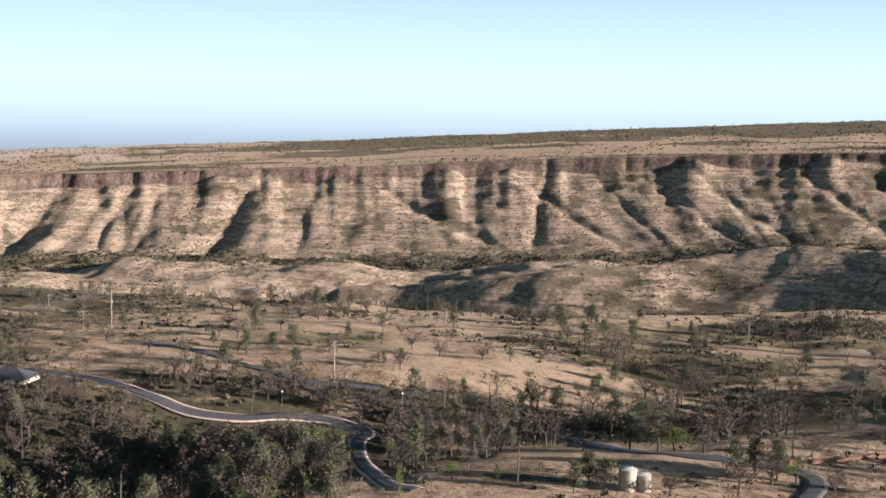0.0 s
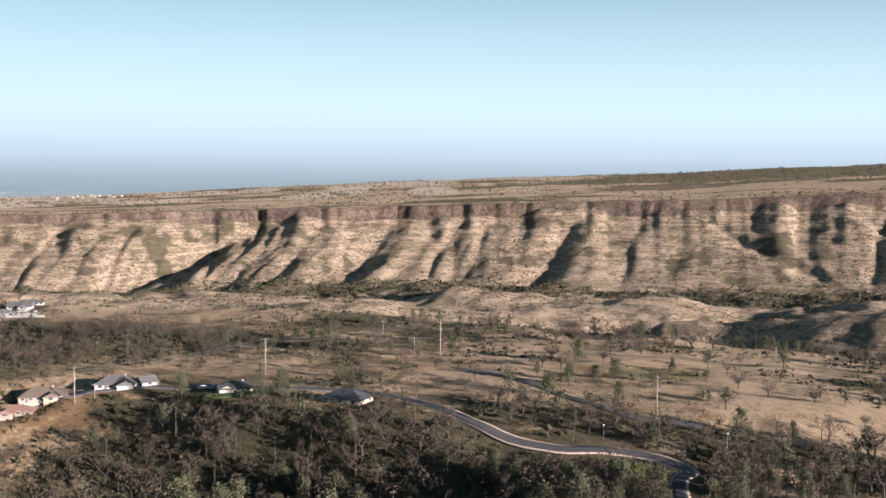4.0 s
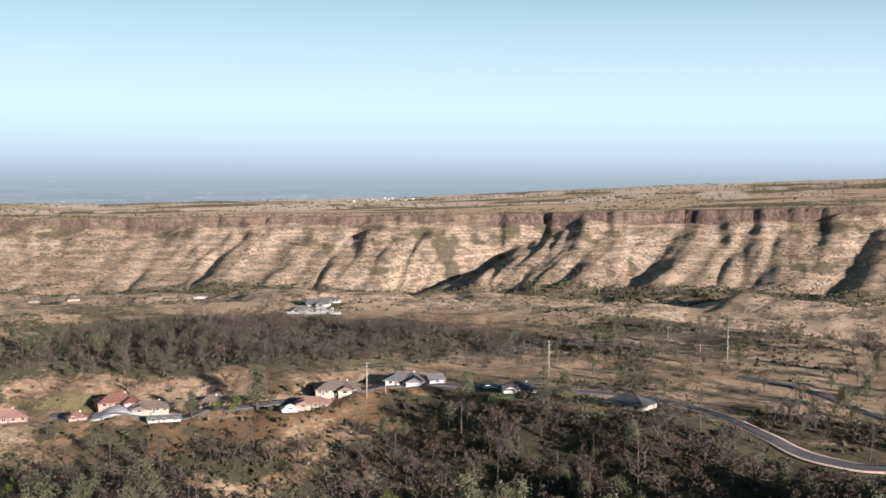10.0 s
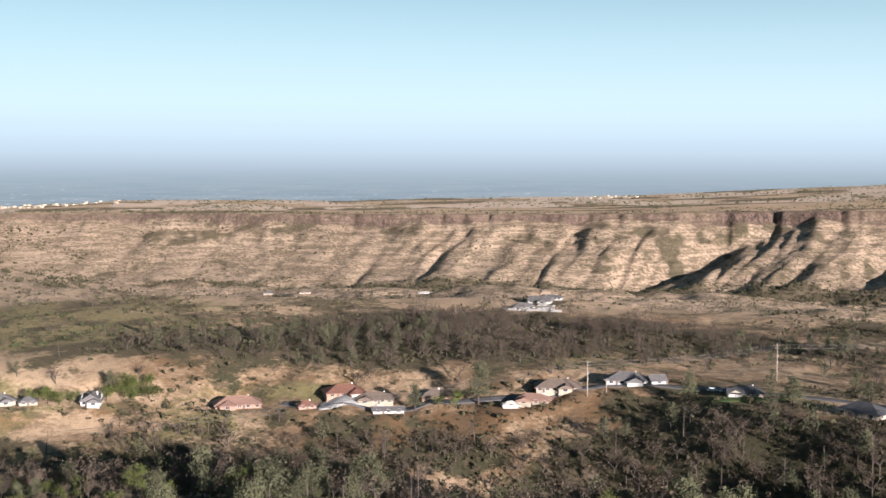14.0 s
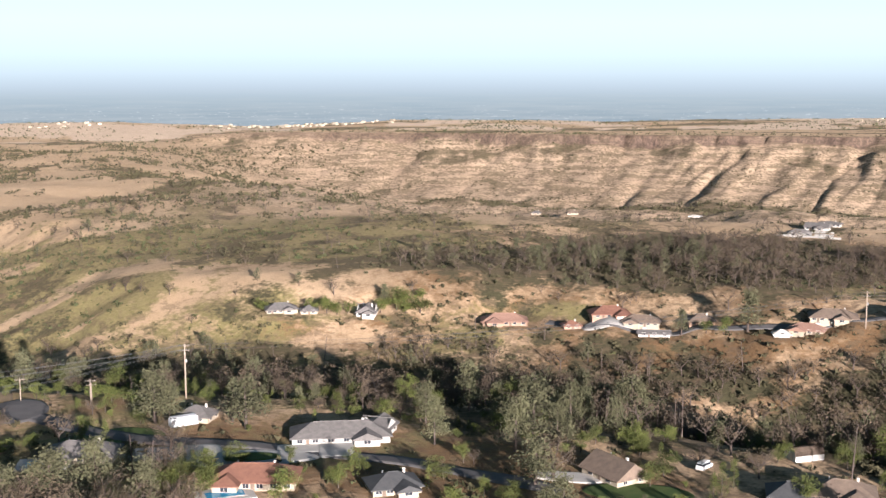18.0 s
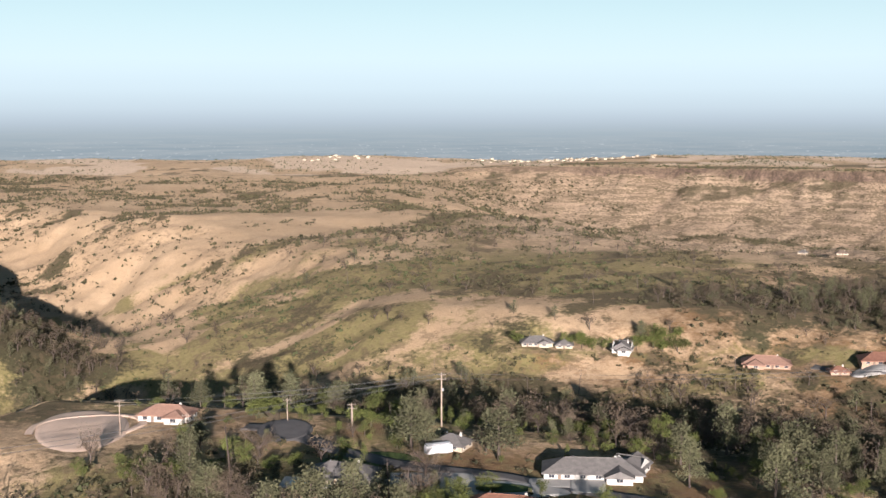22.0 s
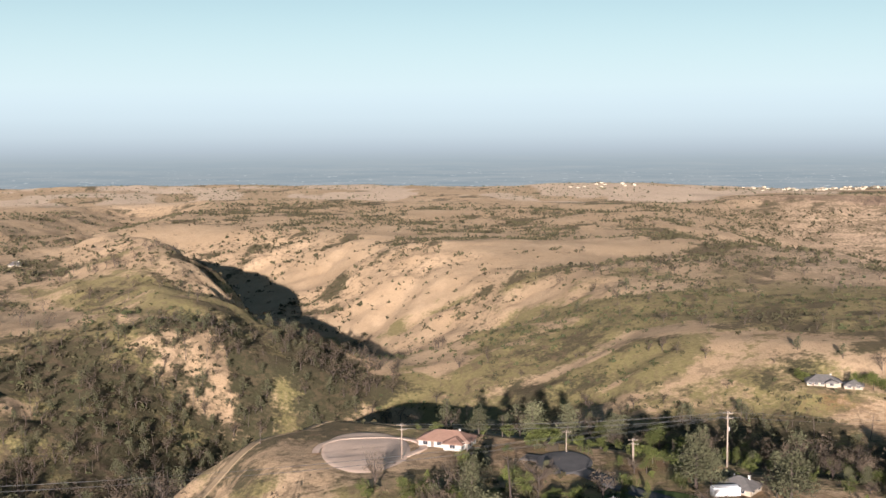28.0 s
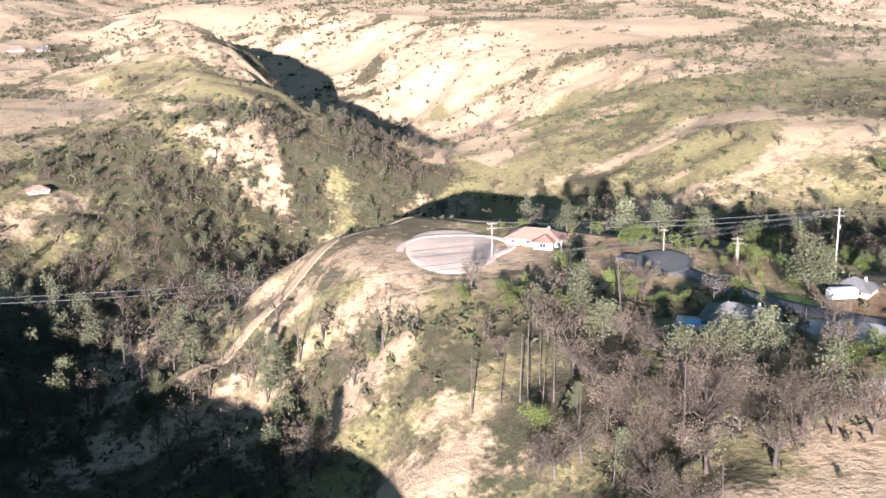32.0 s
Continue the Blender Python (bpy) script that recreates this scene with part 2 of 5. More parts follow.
def far_rim(az):
    return np.interp(az, [-60, 40, 66], [1960, 1960, 2250])


def natural(x, y):
    x, y = np.asarray(x, float), np.asarray(y, float)
    r, az = np.hypot(x, y) + 1e-6, np.degrees(np.arctan2(-x, y))
    rim, cliff, floor, near, back = (np.interp(az, BEARING, k) for k in (RIM, CLIFF, FLOOR, NEAR, BACK))
    far = far_rim(az)
    cut = wall_cut(r, az, far)
    e = r - cut * step(far + 330 - r, 0, 200)
    cliff = cliff * np.clip(0.85 + 0.9 * fbm(az, r * 0, 1.7, 3, 19), 0.4, 1.1) * 0.85
    r1, r2 = 100 / near, far - 440
    z2, z4, z5 = 100 - (floor + 0.022) * r2, 100 - rim * far, 100 - back * 3000
    z3 = z4 - cliff
    gorge = 1 - step(az, 58, 69)
    zb = 100 - (near - 0.004) * 1100
    bench = zb - 45 * (1 - step(e, 820, 1120)) + (z2 - zb) * np.clip((e - 1100) / (r2 - 1100), 0, 1)
    scree_z = z2 + (z3 - z2) * np.clip((e - r2) / (far - 25 - r2), 0, 1) ** 1.75
    z = np.where(e < r2, bench, scree_z) + 26 * fbm(x, y, 170, 5, 51) * step(r, 1000, 1150) * (1 - step(e, r2 - 60, r2 + 200))
    z = z - wall_gullies(az, far - e)
    z = np.where(e > far - 25, z3 + (z4 - z3) * step(e, far - 25, far - 8), z)
    z = np.where(e > far, z4 + (z5 - z4) * (e - far) / (3000 - far), z)
    # ledges in the slope and rolls on the mesa
    ledge = step(e, r2 + 15, far - 90) * (e < far - 25)
    z = z + ledge * (0.55 * np.sin(z * 0.42 + 2 * fbm(x, y, 300, 2, 61)) + 5 * fbm(x, y, 60, 4, 3)) + (e > far) * 3.5 * fbm(x, y, 160, 3, 8) * step(e, far, far + 150)
    z = np.where(r < r1, 0, z * step(r, r1, r1 + 190))
    plain = np.interp(r, [0, 450, 900, 2000, 3000], [0, 0, -10, -6, -12]) + 15 * step(r, 500, 900) * fbm(x, y, 380, 4, 21)
    z = z * gorge + plain * (1 - gorge)
    # the spur inside the gorge
    spur_top = np.interp(az, [-60, -22, -14, -6, 0, 5, 9], [20, 8, -4, -22, -36, -50, -95])
    spur = spur_top + 15 * fbm(x, y, 170, 5, 33) - np.abs(r - 1060 - 25 * np.sin(az * 0.3)) * np.where(r < 1060, 0.42, 0.36)
    z = np.where((az < 10) & (r > 760) & (r < 1400), np.maximum(z, spur), z)
    # creeks and hollows among the near hills
    bend = 14 * fbm(x, y, 70, 3, 12)
    north = y > np.interp(-x, [-p for p, _ in CREEK], [q for _, q in CREEK])
    open_side = np.where(north, 112.0 + 78 * step(r, 500, 660), 105 + 65 * step(r, 430, 520) - 88 * step(r, 800, 930))
    for line, wide, deep in ((CREEK, open_side, 47 - 7 * step(r, 560, 660) + 28 * step(r, 780, 900)), (HOLLOW, 88, 11 + 15 * (1 - step(x, -120, -45))), (GORGE, 130, 26)):
        d = from_line(x, y, line) + bend + (20 * fbm(x, y, 38, 3, 14) - 24 * step(r, 780, 900) if line is CREEK else 0)
        z = z - deep * (1 - step(d, 0, wide)) * step(r, 90, 210) * (1 - 0.97 * step(r, 1280, 1620) * (line is not GORGE))
    # the side valley falls off evenly behind the street and rises again beyond
    beyond = r > np.interp(az, [math.degrees(math.atan2(-p, q)) for p, q in SIDE[::-1]], [math.hypot(p, q) for p, q in SIDE[::-1]])
    d = from_line(x, y, SIDE) + 0.6 * bend
    z = z - np.where(beyond, (29 + 10 * step(r, 520, 580)) * (1 - step(d, 0, 130)), 29 * np.clip(1 - d / 125, 0, 1) + 10 * step(r, 520, 580) * (1 - step(d, 0, 90)))
    z = z + step(r, 150, 400) * (1 - step(r, 1500, 2000) * gorge) * ((3.0 + 3.0 * step(r, 500, 800)) * fbm(x, y, 130, 4, 40) + 1.2 * fbm(x, y, 24, 3, 44))
    # the rise on the camera's side of the creek, unseen, added to shade it
    rise = from_line(x, y, [(-118, -75), (-165, -165), (-215, -260)])
    z = z + 11 * np.exp(-(rise / 50) ** 2) * (1 + 1.6 * fbm(x, y, 40, 4, 88))
    # the ridge along the creek's far bank and the round hill across from it
    ridge = from_line(x, y, [(-700, 28), (-860, 15), (-1050, -12), (-1200, -50)])
    z = z + 22 * (1 - step(ridge + 50 * fbm(x, y, 80, 4, 77), 0, 110)) + 10 * np.exp(-((x + 1200) / 130) ** 2 - ((y - 95) / 70) ** 2)
    # past the last edge the land drops to the valley, which runs out to the horizon
    drop = step(r, 3000, 3500)
    z = z * (1 - drop) + (-110 + 0 * r) * drop
    return z


# levelled ground under the houses: x, y, radius
PADS_NEAR = [(-391, 399, 9), (-374, 402, 8), (-352, 418, 6), (-305, 451, 10), (-280, 470, 9), (-268, 475, 5), (-307, 435, 8), (-312, 424, 5), (-360, 397, 7), (-425, 363, 10), (-396, 379, 5), (-472, 317, 5), (-223, 471, 8), (-169, 462, 9), (-480, 699, 8), (-474, 678, 7), (-463, 644, 7), (-444, 642, 5), (-909, 1065, 8), (-945, 905, 6), (-1028, 927, 5)]
PADS_FAR = [(-387, 83, 8), (-276, 176, 14), (-274, 188, 5), (-300, 111, 9), (-315, 151, 5), (-501, 286, 8), (-492, 296, 5), (-255, 138, 10), (-206, 213, 7), (-161, 244, 8), (-168, 234, 5), (-231, 162, 6), (-1125, -164, 7), (-1116, -140, 6), (-595, -92, 5), (-185, 263, 5)]
LEVELS = [(px, py, pr, float(natural(px, py))) for px, py, pr in PADS_NEAR + PADS_FAR]


def height(x, y):
    x, y = np.asarray(x, float), np.asarray(y, float)
    z = natural(x, y)
    for px, py, pr, pz in LEVELS:
        d = np.hypot(x - px, y - py)
        if np.min(d) < pr + 14:
            w = 1 - step(d, pr, pr + 14)
            z = z * (1 - w) + pz * w
    return z


def ring_steps():
    r, out = 12.0, [0.02, 12.0]
    while r < 4900:
        r += 14 if r < 150 else 2.2 if r < 460 else 4 if r < 900 else 6.5 if r < 1380 else 4.2 if r < 2020 else 12 if r < 2400 else 45 if r < 3600 else 250
        out.append(min(r, 4900.0))
    return np.array(out)


def patches(x, y, spots):
    f = np.zeros(np.shape(x))
    for px, py, a, b, turn in spots:
        c, s = math.cos(radians(turn)), math.sin(radians(turn))
        u, v = (x - px) * c + (y - py) * s, -(x - px) * s + (y - py) * c
        f = np.maximum(f, 1.25 - np.hypot(u / a, v / b) * 0.7)
    return np.clip(f, 0, 1)


# the middle lines of the roads
MAIN_ROAD = [(-410.4, 378.1), (-380.7, 388.6), (-354.9, 405.7), (-326.5, 427.6), (-299.0, 450.9), (-258.7, 472.9), (-194.3, 481.3), (-168.9, 483.4), (-138.9, 467.8), (-124.4, 458.4), (-97.4, 439.3), (-75.2, 433.5), (-57.5, 436.2), (-41.7, 436.0), (-31.9, 430.8), (-26.1, 425.2), (-29.1, 409.0), (-16.8, 340.6), (-6.6, 325.9)]
STREET = [(-363.0, 101.7), (-351.8, 111.3), (-310.0, 126.9), (-279.7, 155.4), (-251.8, 173.9), (-222.2, 187.9), (-204.5, 194.2)]
LANE = [(-121.4, 603.9), (-63.8, 603.6), (5.2, 600.0), (61.3, 589.8), (128.4, 574.8), (202.1, 538.3)]
TRACK = [(-147.3, 551.7), (-131.9, 545.3), (-109.8, 530.8), (-78.1, 495.9), (-56.2, 474.7), (-24.1, 471.4)]
CORNER = [(47.3, 425.9), (58.7, 385.0), (74.3, 368.3), (90.6, 361.0), (105.5, 352.1), (110.5, 344.2), (106.6, 333.6), (98.0, 318.0), (88.0, 296.0)]
# land cover, stretch by stretch: x, y, half length, half width, turn
GREEN_PLAIN = [(90, 537, 40, 46, 81), (192, 611, 36, 33, 73), (-49, 567, 15, 16, 95), (-330, 497, 24, 34, 124), (-218, 464, 14, 20, 115)]
GREEN_SLOPE = [(-556, 431, 38, 40, 142), (-409, 391, 8, 19, 136), (-418, 342, 10, 33, 141), (-711, 286, 48, 151, 158), (-754, 200, 59, 66, 165), (-586, 225, 19, 50, 159), (-573, 387, 31, 49, 146), (-944, 113, 87, 22, 173),
               (-718, 245, 46, 107, 161), (-750, 317, 35, 123, 157), (-605, 226, 8, 37, 160), (-718, 207, 52, 42, 164), (-1003, 201, 67, 29, 169)]
GREEN_CREEK = [(-746, -37, 80, 39, 3), (-602, -61, 23, 31, 6), (-621, -5, 20, 26, 0), (-546, -61, 16, 26, 6), (-714, 138, 90, 28, 170), (-830, 170, 60, 20, 168)]
GREEN_HILL = [(-328, 43, 17, 27, 173), (-392, -21, 18, 12, 3), (-337, 3, 8, 12, 179), (-243, 79, 16, 28, 162), (-341, 65, 10, 12, 169), (-360, -2, 8, 14, 175), (-300, 4, 12, 16, 0), (-372, 12, 7, 10, 175)]
GREEN = GREEN_PLAIN + GREEN_SLOPE + GREEN_CREEK + GREEN_HILL
SOIL = [(-322, 406, 8, 44, 128), (-484, 282, 5, 45, 150), (-296, 150, 6, 9, 153), (-167, 450, 7, 27, 110), (-309, 430, 8, 22, 126), (-345, 137, 9, 10, 66)]
STRAW_PLAIN = [(5, 505, 26, 40, 89), (-85, 591, 16, 45, 98), (158, 500, 11, 32, 72), (34, 597, 11, 70, 87), (-21, 535, 14, 25, 92), (125, 561, 9, 81, 77), (18, 403, 40, 32, 87), (-119, 517, 27, 30, 103), (-99, 586, 25, 42, 100),
               (-13, 490, 16, 51, 92), (-415, 728, 77, 51, 120), (-159, 534, 22, 16, 107), (-27, 531, 16, 50, 93), (-518, 640, 25, 35, 129), (-428, 716, 68, 35, 121), (70, 470, 14, 40, 85)]
STRAW_FIELD = [(-589, 429, 53, 51, 144), (-487, 344, 19, 34, 145), (-453, 309, 8, 23, 146), (-286, 422, 6, 19, 124), (-573, 295, 29, 73, 153), (-613, 458, 27, 36, 143), (-895, 185, 35, 26, 168), (-711, 161, 10, 45, 167),
               (-481, 353, 14, 17, 144), (-581, 210, 5, 73, 160)]
STRAW_CREEK = [(-928, 186, 51, 24, 169), (-894, 147, 56, 9, 171), (-759, 144, 36, 35, 169), (-627, 265, 24, 35, 157), (-578, 281, 14, 45, 154), (-1051, 252, 34, 92, 167), (-770, 347, 29, 72, 156), (-1119, 324, 30, 71, 164), (-605, 422, 15, 31, 145),
               (-624, 213, 12, 31, 161), (-784, -95, 78, 33, 7), (-599, -68, 15, 26, 6), (-649, 16, 15, 15, 179)]
STRAW_HILL = [(-326, 18, 8, 24, 177), (-396, 20, 8, 18, 177), (-267, 42, 7, 14, 171), (-214, 72, 5, 21, 161)]
STRAW = STRAW_PLAIN + STRAW_FIELD + STRAW_CREEK + STRAW_HILL
# woods, with how thickly they stand
WOODS_FAR = [(-340, 567, 59, 65, 121, 9), (-188, 396, 44, 110, 114, 9), (-84, 400, 18, 30, 102, 8), (-78, 464, 12, 38, 100, 7), (-21, 458, 8, 24, 93, 6), (-409, 490, 60, 140, 130, 9),
             (-469, 547, 53, 75, 131, 9)]
WOODS_NEAR = [(-245, 592, 40, 45, 112, 6), (-414, 344, 8, 33, 140, 6), (-271, 410, 9, 120, 124, 7), (-189, 422, 26, 61, 114, 7), (-313, 247, 40, 70, 142, 5), (-270, 277, 50, 46, 134, 7),
              (-330, 305, 46, 60, 135, 6), (-245, 320, 40, 70, 128, 9)]
WOODS = WOODS_FAR + WOODS_NEAR
SCRUB_BANKS = [(-315, 67, 14, 20, 168, 5), (-258, 82, 25, 38, 162, 9), (-455, -70, 32, 28, 9, 7), (-859, 83, 129, 20, 174, 8), (-1121, -65, 150, 85, 3, 4), (-595, -13, 11, 45, 1, 6),
               (-400, -75, 40, 30, 5, 6), (90, 537, 30, 46, 81, 4), (192, 611, 30, 33, 73, 5), (39, 704, 32, 237, 96, 6), (-62, 636, 14, 60, 95, 4), (-120, 300, 26, 90, 110, 8)]
SCRUB_SLOPES = [(-560, 40, 22, 40, 10, 8), (-560, -45, 130, 62, 0, 6), (-420, -90, 60, 34, 0, 9), (-640, 90, 60, 26, 10, 9), (-665, 15, 60, 34, 0, 8), (-720, 90, 50, 34, 0, 9),
                (-300, -95, 70, 40, 0, 6), (-330, -36, 26, 30, 0, 4), (-300, -30, 30, 16, 0, 5), (-345, -8, 50, 56, 0, 3), (-310, -12, 16, 20, 0, 5), (-385, -30, 24, 16, 0, 6)]
SCRUB = SCRUB_BANKS + SCRUB_SLOPES


def woodland(x, y):
    f = np.zeros(np.shape(x))
    for *spot, thick in WOODS + SCRUB:
        f = np.maximum(f, np.clip(patches(x, y, [spot]) * 1.6 - 0.4, 0, 1) * thick / 9)
    ragged = 40 * fbm(x, y, 60, 3, 52)
    f = np.maximum(f, 0.3 * (1 - step(from_line(x, y, SIDE[2:]) + ragged, 25, 62)))
    return np.maximum(f, 0.9 * (1 - step(from_line(x, y, HOLLOW) + ragged, 25, 62)))


def ground_cover(x, y, z):
    r, az = np.hypot(x, y), np.degrees(np.arctan2(-x, y))
    wide, mid, fine = fbm(x, y, 190, 4, 60), fbm(x, y, 60, 4, 70), fbm(x, y, 18, 3, 75)
    straw, woods, lush = patches(x, y, STRAW), woodland(x, y), patches(x, y, GREEN)
    near = 1 - step(r, 720, 860)
    gorge = 1 - step(az, 58, 69)
    wall = step(r, 1500, 1700) * gorge
    plain = step(az, 52, 62) * step(r, 600, 800)
    rim = far_rim(az)
    edge = r - wall_cut(r, az, rim) - rim
    # near hills: straw with woods and thickets
    brush_near = 0.38 + 0.35 * wide + 0.6 * mid + 0.75 * fine + 0.62 * woods - 0.36 * straw * (1 - woods) - 0.12 * lush
    village = step(az, 16, 26) * (1 - step(az, 46, 54)) * step(r, 330, 380)
    brush_near = brush_near - 0.1 * (1 - step(az, 10, 20)) + 0.34 * village * (0.6 + 2 * mid)
    # farther off: level bands of brush and bare grass
    bands = fbm(az * 0.45 + 0.004 * r, r * 0.011, 1.0, 4, 66)
    brush_far = 0.42 + 0.45 * wide + 0.45 * mid + 0.5 * fine + 0.3 * woods - 0.6 * straw - 0.35 * step(bands, 0.02, 0.22) * (1 - wall)
    brush_far = brush_far + wall * (-0.06 + 0.35 * mid + 0.5 * fbm(az * 12, r * 0.03, 6, 3, 80))
    brush_far = brush_far + plain * (0.5 * step(-bands, 0.06, 0.3) * (0.7 + mid + 1.2 * fine) - (0.5 - 0.14 * step(az, 68, 76)) * step(r, 680, 850))
    # trees crowd along the foot of the canyon wall and the spur
    foot = np.exp(-((r - np.interp(az, [-60, 40, 66], [1545, 1545, 1800]) + 60 * fbm(x, y, 200, 3, 95)) / 60) ** 2) * (1 - step(az, 60, 66)) * step(az, -30, -10)
    foot = np.maximum(foot, 0.7 * step(r, 700, 760) * (1 - step(r, 790, 860)) * (1 - step(az, 4, 14)))
    brush_far = brush_far + 0.8 * foot
    # the mesa: thin dark lines of scrub, forest on the last rise
    far = step(edge, 10, 60) * gorge
    lines = fbm(x * 0.25 + az * 3, r * 0.35, 30, 4, 90)
    brush_far = brush_far * (1 - far) + far * (0.36 + 2.1 * lines + 1.3 * step(r, 2380, 2620) * (1 - step(az, 2, 11)))
    brush = brush_near * near + brush_far * (1 - near)
    gardens = 1 - step(from_line(x, y, STREET), 20, 45)
    brush = brush - 0.25 * gardens
    green = lush * (1.12 + 1.6 * mid + 0.9 * fine - 0.35 * straw) + 0.34 + 0.7 * wide + 0.6 * mid + 0.3 * step(az, 46, 56) * (1 - step(r, 950, 1150)) * step(r, 430, 520) + wall * (0.05 + 0.7 * fbm(az * 10, r * 0.02, 9, 3, 85)) - 0.8 * straw
    green = green + plain * (0.3 * step(wide, 0.0, 0.15) + 0.3 * mid) * (1 - step(r, 1000, 1400)) - 0.6 * far - 0.5 * plain * step(r, 760, 920)
    soil = patches(x, y, SOIL) * (0.75 + 0.9 * mid) + 0.45 * gardens + near * ((0.3 + 0.6 * mid) * (1 - 0.8 * step(az, 62, 68)) + 0.4 * village + 0.4 * step(az, 50, 55) * (1 - step(az, 61, 65)) * step(r, 400, 450) * (1 - step(r, 530, 580)))
    rock = step(edge, -32, -25) * (1 - step(edge, -6, 0)) * (1 - step(az, 58, 67)) * (0.8 + 0.5 * mid)
    scree = step(r, 800, 1000) * (1 - step(edge, -2, 4)) * gorge
    bare = np.maximum(straw, step(bands, 0.02, 0.22) * step(r, 520, 700)) + 0.5 * step(wide, 0.05, 0.3) - 0.5 * woods
    bare = bare + 0.4 * far + plain * 0.6 * step(bands, -0.04, 0.08)
    field = step(fbm(az * 0.5, r * 0.005, 1.0, 2, 123), -0.07, -0.01) * step(r, 2200, 2320) * step(az, 8, 16)
    return {"field": field, "bare": bare, "scree": scree, "brush": brush, "green": green, "soil": soil, "rock": rock}


def build_ground():
    az = np.radians(np.concatenate([np.arange(-34, 124, 0.15), np.arange(124, 326, 3.0)]))
    rr = ring_steps()
    A, R = np.meshgrid(az, rr)
    x, y = -np.sin(A) * R, np.cos(A) * R
    z = height(x, y)
    n, k = A.shape
    i, j = np.meshgrid(np.arange(n - 1), np.arange(k), indexing="ij")
    j2 = (j + 1) % k
    quads = np.stack([i * k + j, i * k + j2, (i + 1) * k + j2, (i + 1) * k + j], -1).reshape(-1, 4)[:, ::-1]
    me = bpy.data.meshes.new("ground")
    nv, nq = x.size, len(quads)
    me.vertices.add(nv)
    me.vertices.foreach_set("co", np.stack([x, y, z], -1).astype(np.float32).ravel())
    me.loops.add(nq * 4)
    me.loops.foreach_set("vertex_index", quads.astype(np.int32).ravel())
    me.polygons.add(nq)
    me.polygons.foreach_set("loop_start", np.arange(0, nq * 4, 4, dtype=np.int32))
    me.update(calc_edges=True)
    me.shade_smooth()
    for name, values in ground_cover(x, y, z).items():
        me.attributes.new(name, "FLOAT", "POINT").data.foreach_set("value", np.clip(values, 0, 1).astype(np.float32).ravel())
    me.materials.append(ground_material())
    ob = new("ground", me)
    tagged(ob, "dry golden grass hills, canyon and cliffs with brown brush", "ground", kind="structure")
    return ob


ground = build_ground()


def backdrop():
    """Glowing ring: far valley and range, with haze and pale low sky painted in."""
    m = bpy.data.materials.new("painted_haze_glow")
    m.use_nodes = True
    t = m.node_tree
    t.nodes.clear()
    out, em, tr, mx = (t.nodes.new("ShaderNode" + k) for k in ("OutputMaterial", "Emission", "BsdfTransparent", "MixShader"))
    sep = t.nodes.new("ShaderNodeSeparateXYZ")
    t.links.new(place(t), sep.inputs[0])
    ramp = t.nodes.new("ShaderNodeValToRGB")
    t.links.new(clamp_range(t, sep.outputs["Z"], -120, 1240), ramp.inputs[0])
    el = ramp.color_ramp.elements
    # haze and sky brightness painted by height into the glow
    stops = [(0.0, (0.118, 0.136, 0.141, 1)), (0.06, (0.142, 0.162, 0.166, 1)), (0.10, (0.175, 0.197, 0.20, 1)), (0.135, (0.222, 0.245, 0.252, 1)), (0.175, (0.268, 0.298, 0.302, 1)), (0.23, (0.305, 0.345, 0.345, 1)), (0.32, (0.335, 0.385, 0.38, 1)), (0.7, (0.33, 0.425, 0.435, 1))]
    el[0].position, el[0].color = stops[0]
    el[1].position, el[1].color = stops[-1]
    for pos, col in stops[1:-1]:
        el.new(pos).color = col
    squash = t.nodes.new("ShaderNodeMapping")
    squash.inputs["Scale"].default_value = (0.004, 0.004, 0.11)
    t.links.new(place(t), squash.inputs["Vector"])
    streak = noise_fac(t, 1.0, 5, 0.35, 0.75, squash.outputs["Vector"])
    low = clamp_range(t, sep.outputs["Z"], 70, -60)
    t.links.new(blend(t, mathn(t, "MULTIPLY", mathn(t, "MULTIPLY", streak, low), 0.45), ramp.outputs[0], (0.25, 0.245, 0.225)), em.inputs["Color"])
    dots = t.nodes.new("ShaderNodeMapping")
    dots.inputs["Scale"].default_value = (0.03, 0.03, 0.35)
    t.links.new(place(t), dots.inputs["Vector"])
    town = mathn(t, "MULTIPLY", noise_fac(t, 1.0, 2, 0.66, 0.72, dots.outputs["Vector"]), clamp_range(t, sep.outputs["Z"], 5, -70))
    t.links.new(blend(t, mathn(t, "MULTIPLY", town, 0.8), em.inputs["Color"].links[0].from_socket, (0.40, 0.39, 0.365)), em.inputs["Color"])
    # the glow thins out upwards into the world sky
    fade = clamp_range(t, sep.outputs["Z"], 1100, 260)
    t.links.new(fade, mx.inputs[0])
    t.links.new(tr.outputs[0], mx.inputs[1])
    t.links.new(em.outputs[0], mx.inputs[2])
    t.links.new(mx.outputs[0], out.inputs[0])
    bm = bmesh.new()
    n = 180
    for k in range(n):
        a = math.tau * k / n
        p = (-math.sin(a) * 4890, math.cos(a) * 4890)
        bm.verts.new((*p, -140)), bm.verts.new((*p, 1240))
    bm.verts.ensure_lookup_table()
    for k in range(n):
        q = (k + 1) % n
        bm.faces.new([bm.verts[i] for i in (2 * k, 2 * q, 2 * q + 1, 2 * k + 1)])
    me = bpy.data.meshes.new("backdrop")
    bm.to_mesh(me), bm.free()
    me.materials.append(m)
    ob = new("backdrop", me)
    ob.visible_shadow = False
    return tagged(ob, "glowing backdrop of hazy blue-grey valley plain, distant mountain range and low sky", "backdrop", kind="structure")


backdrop()


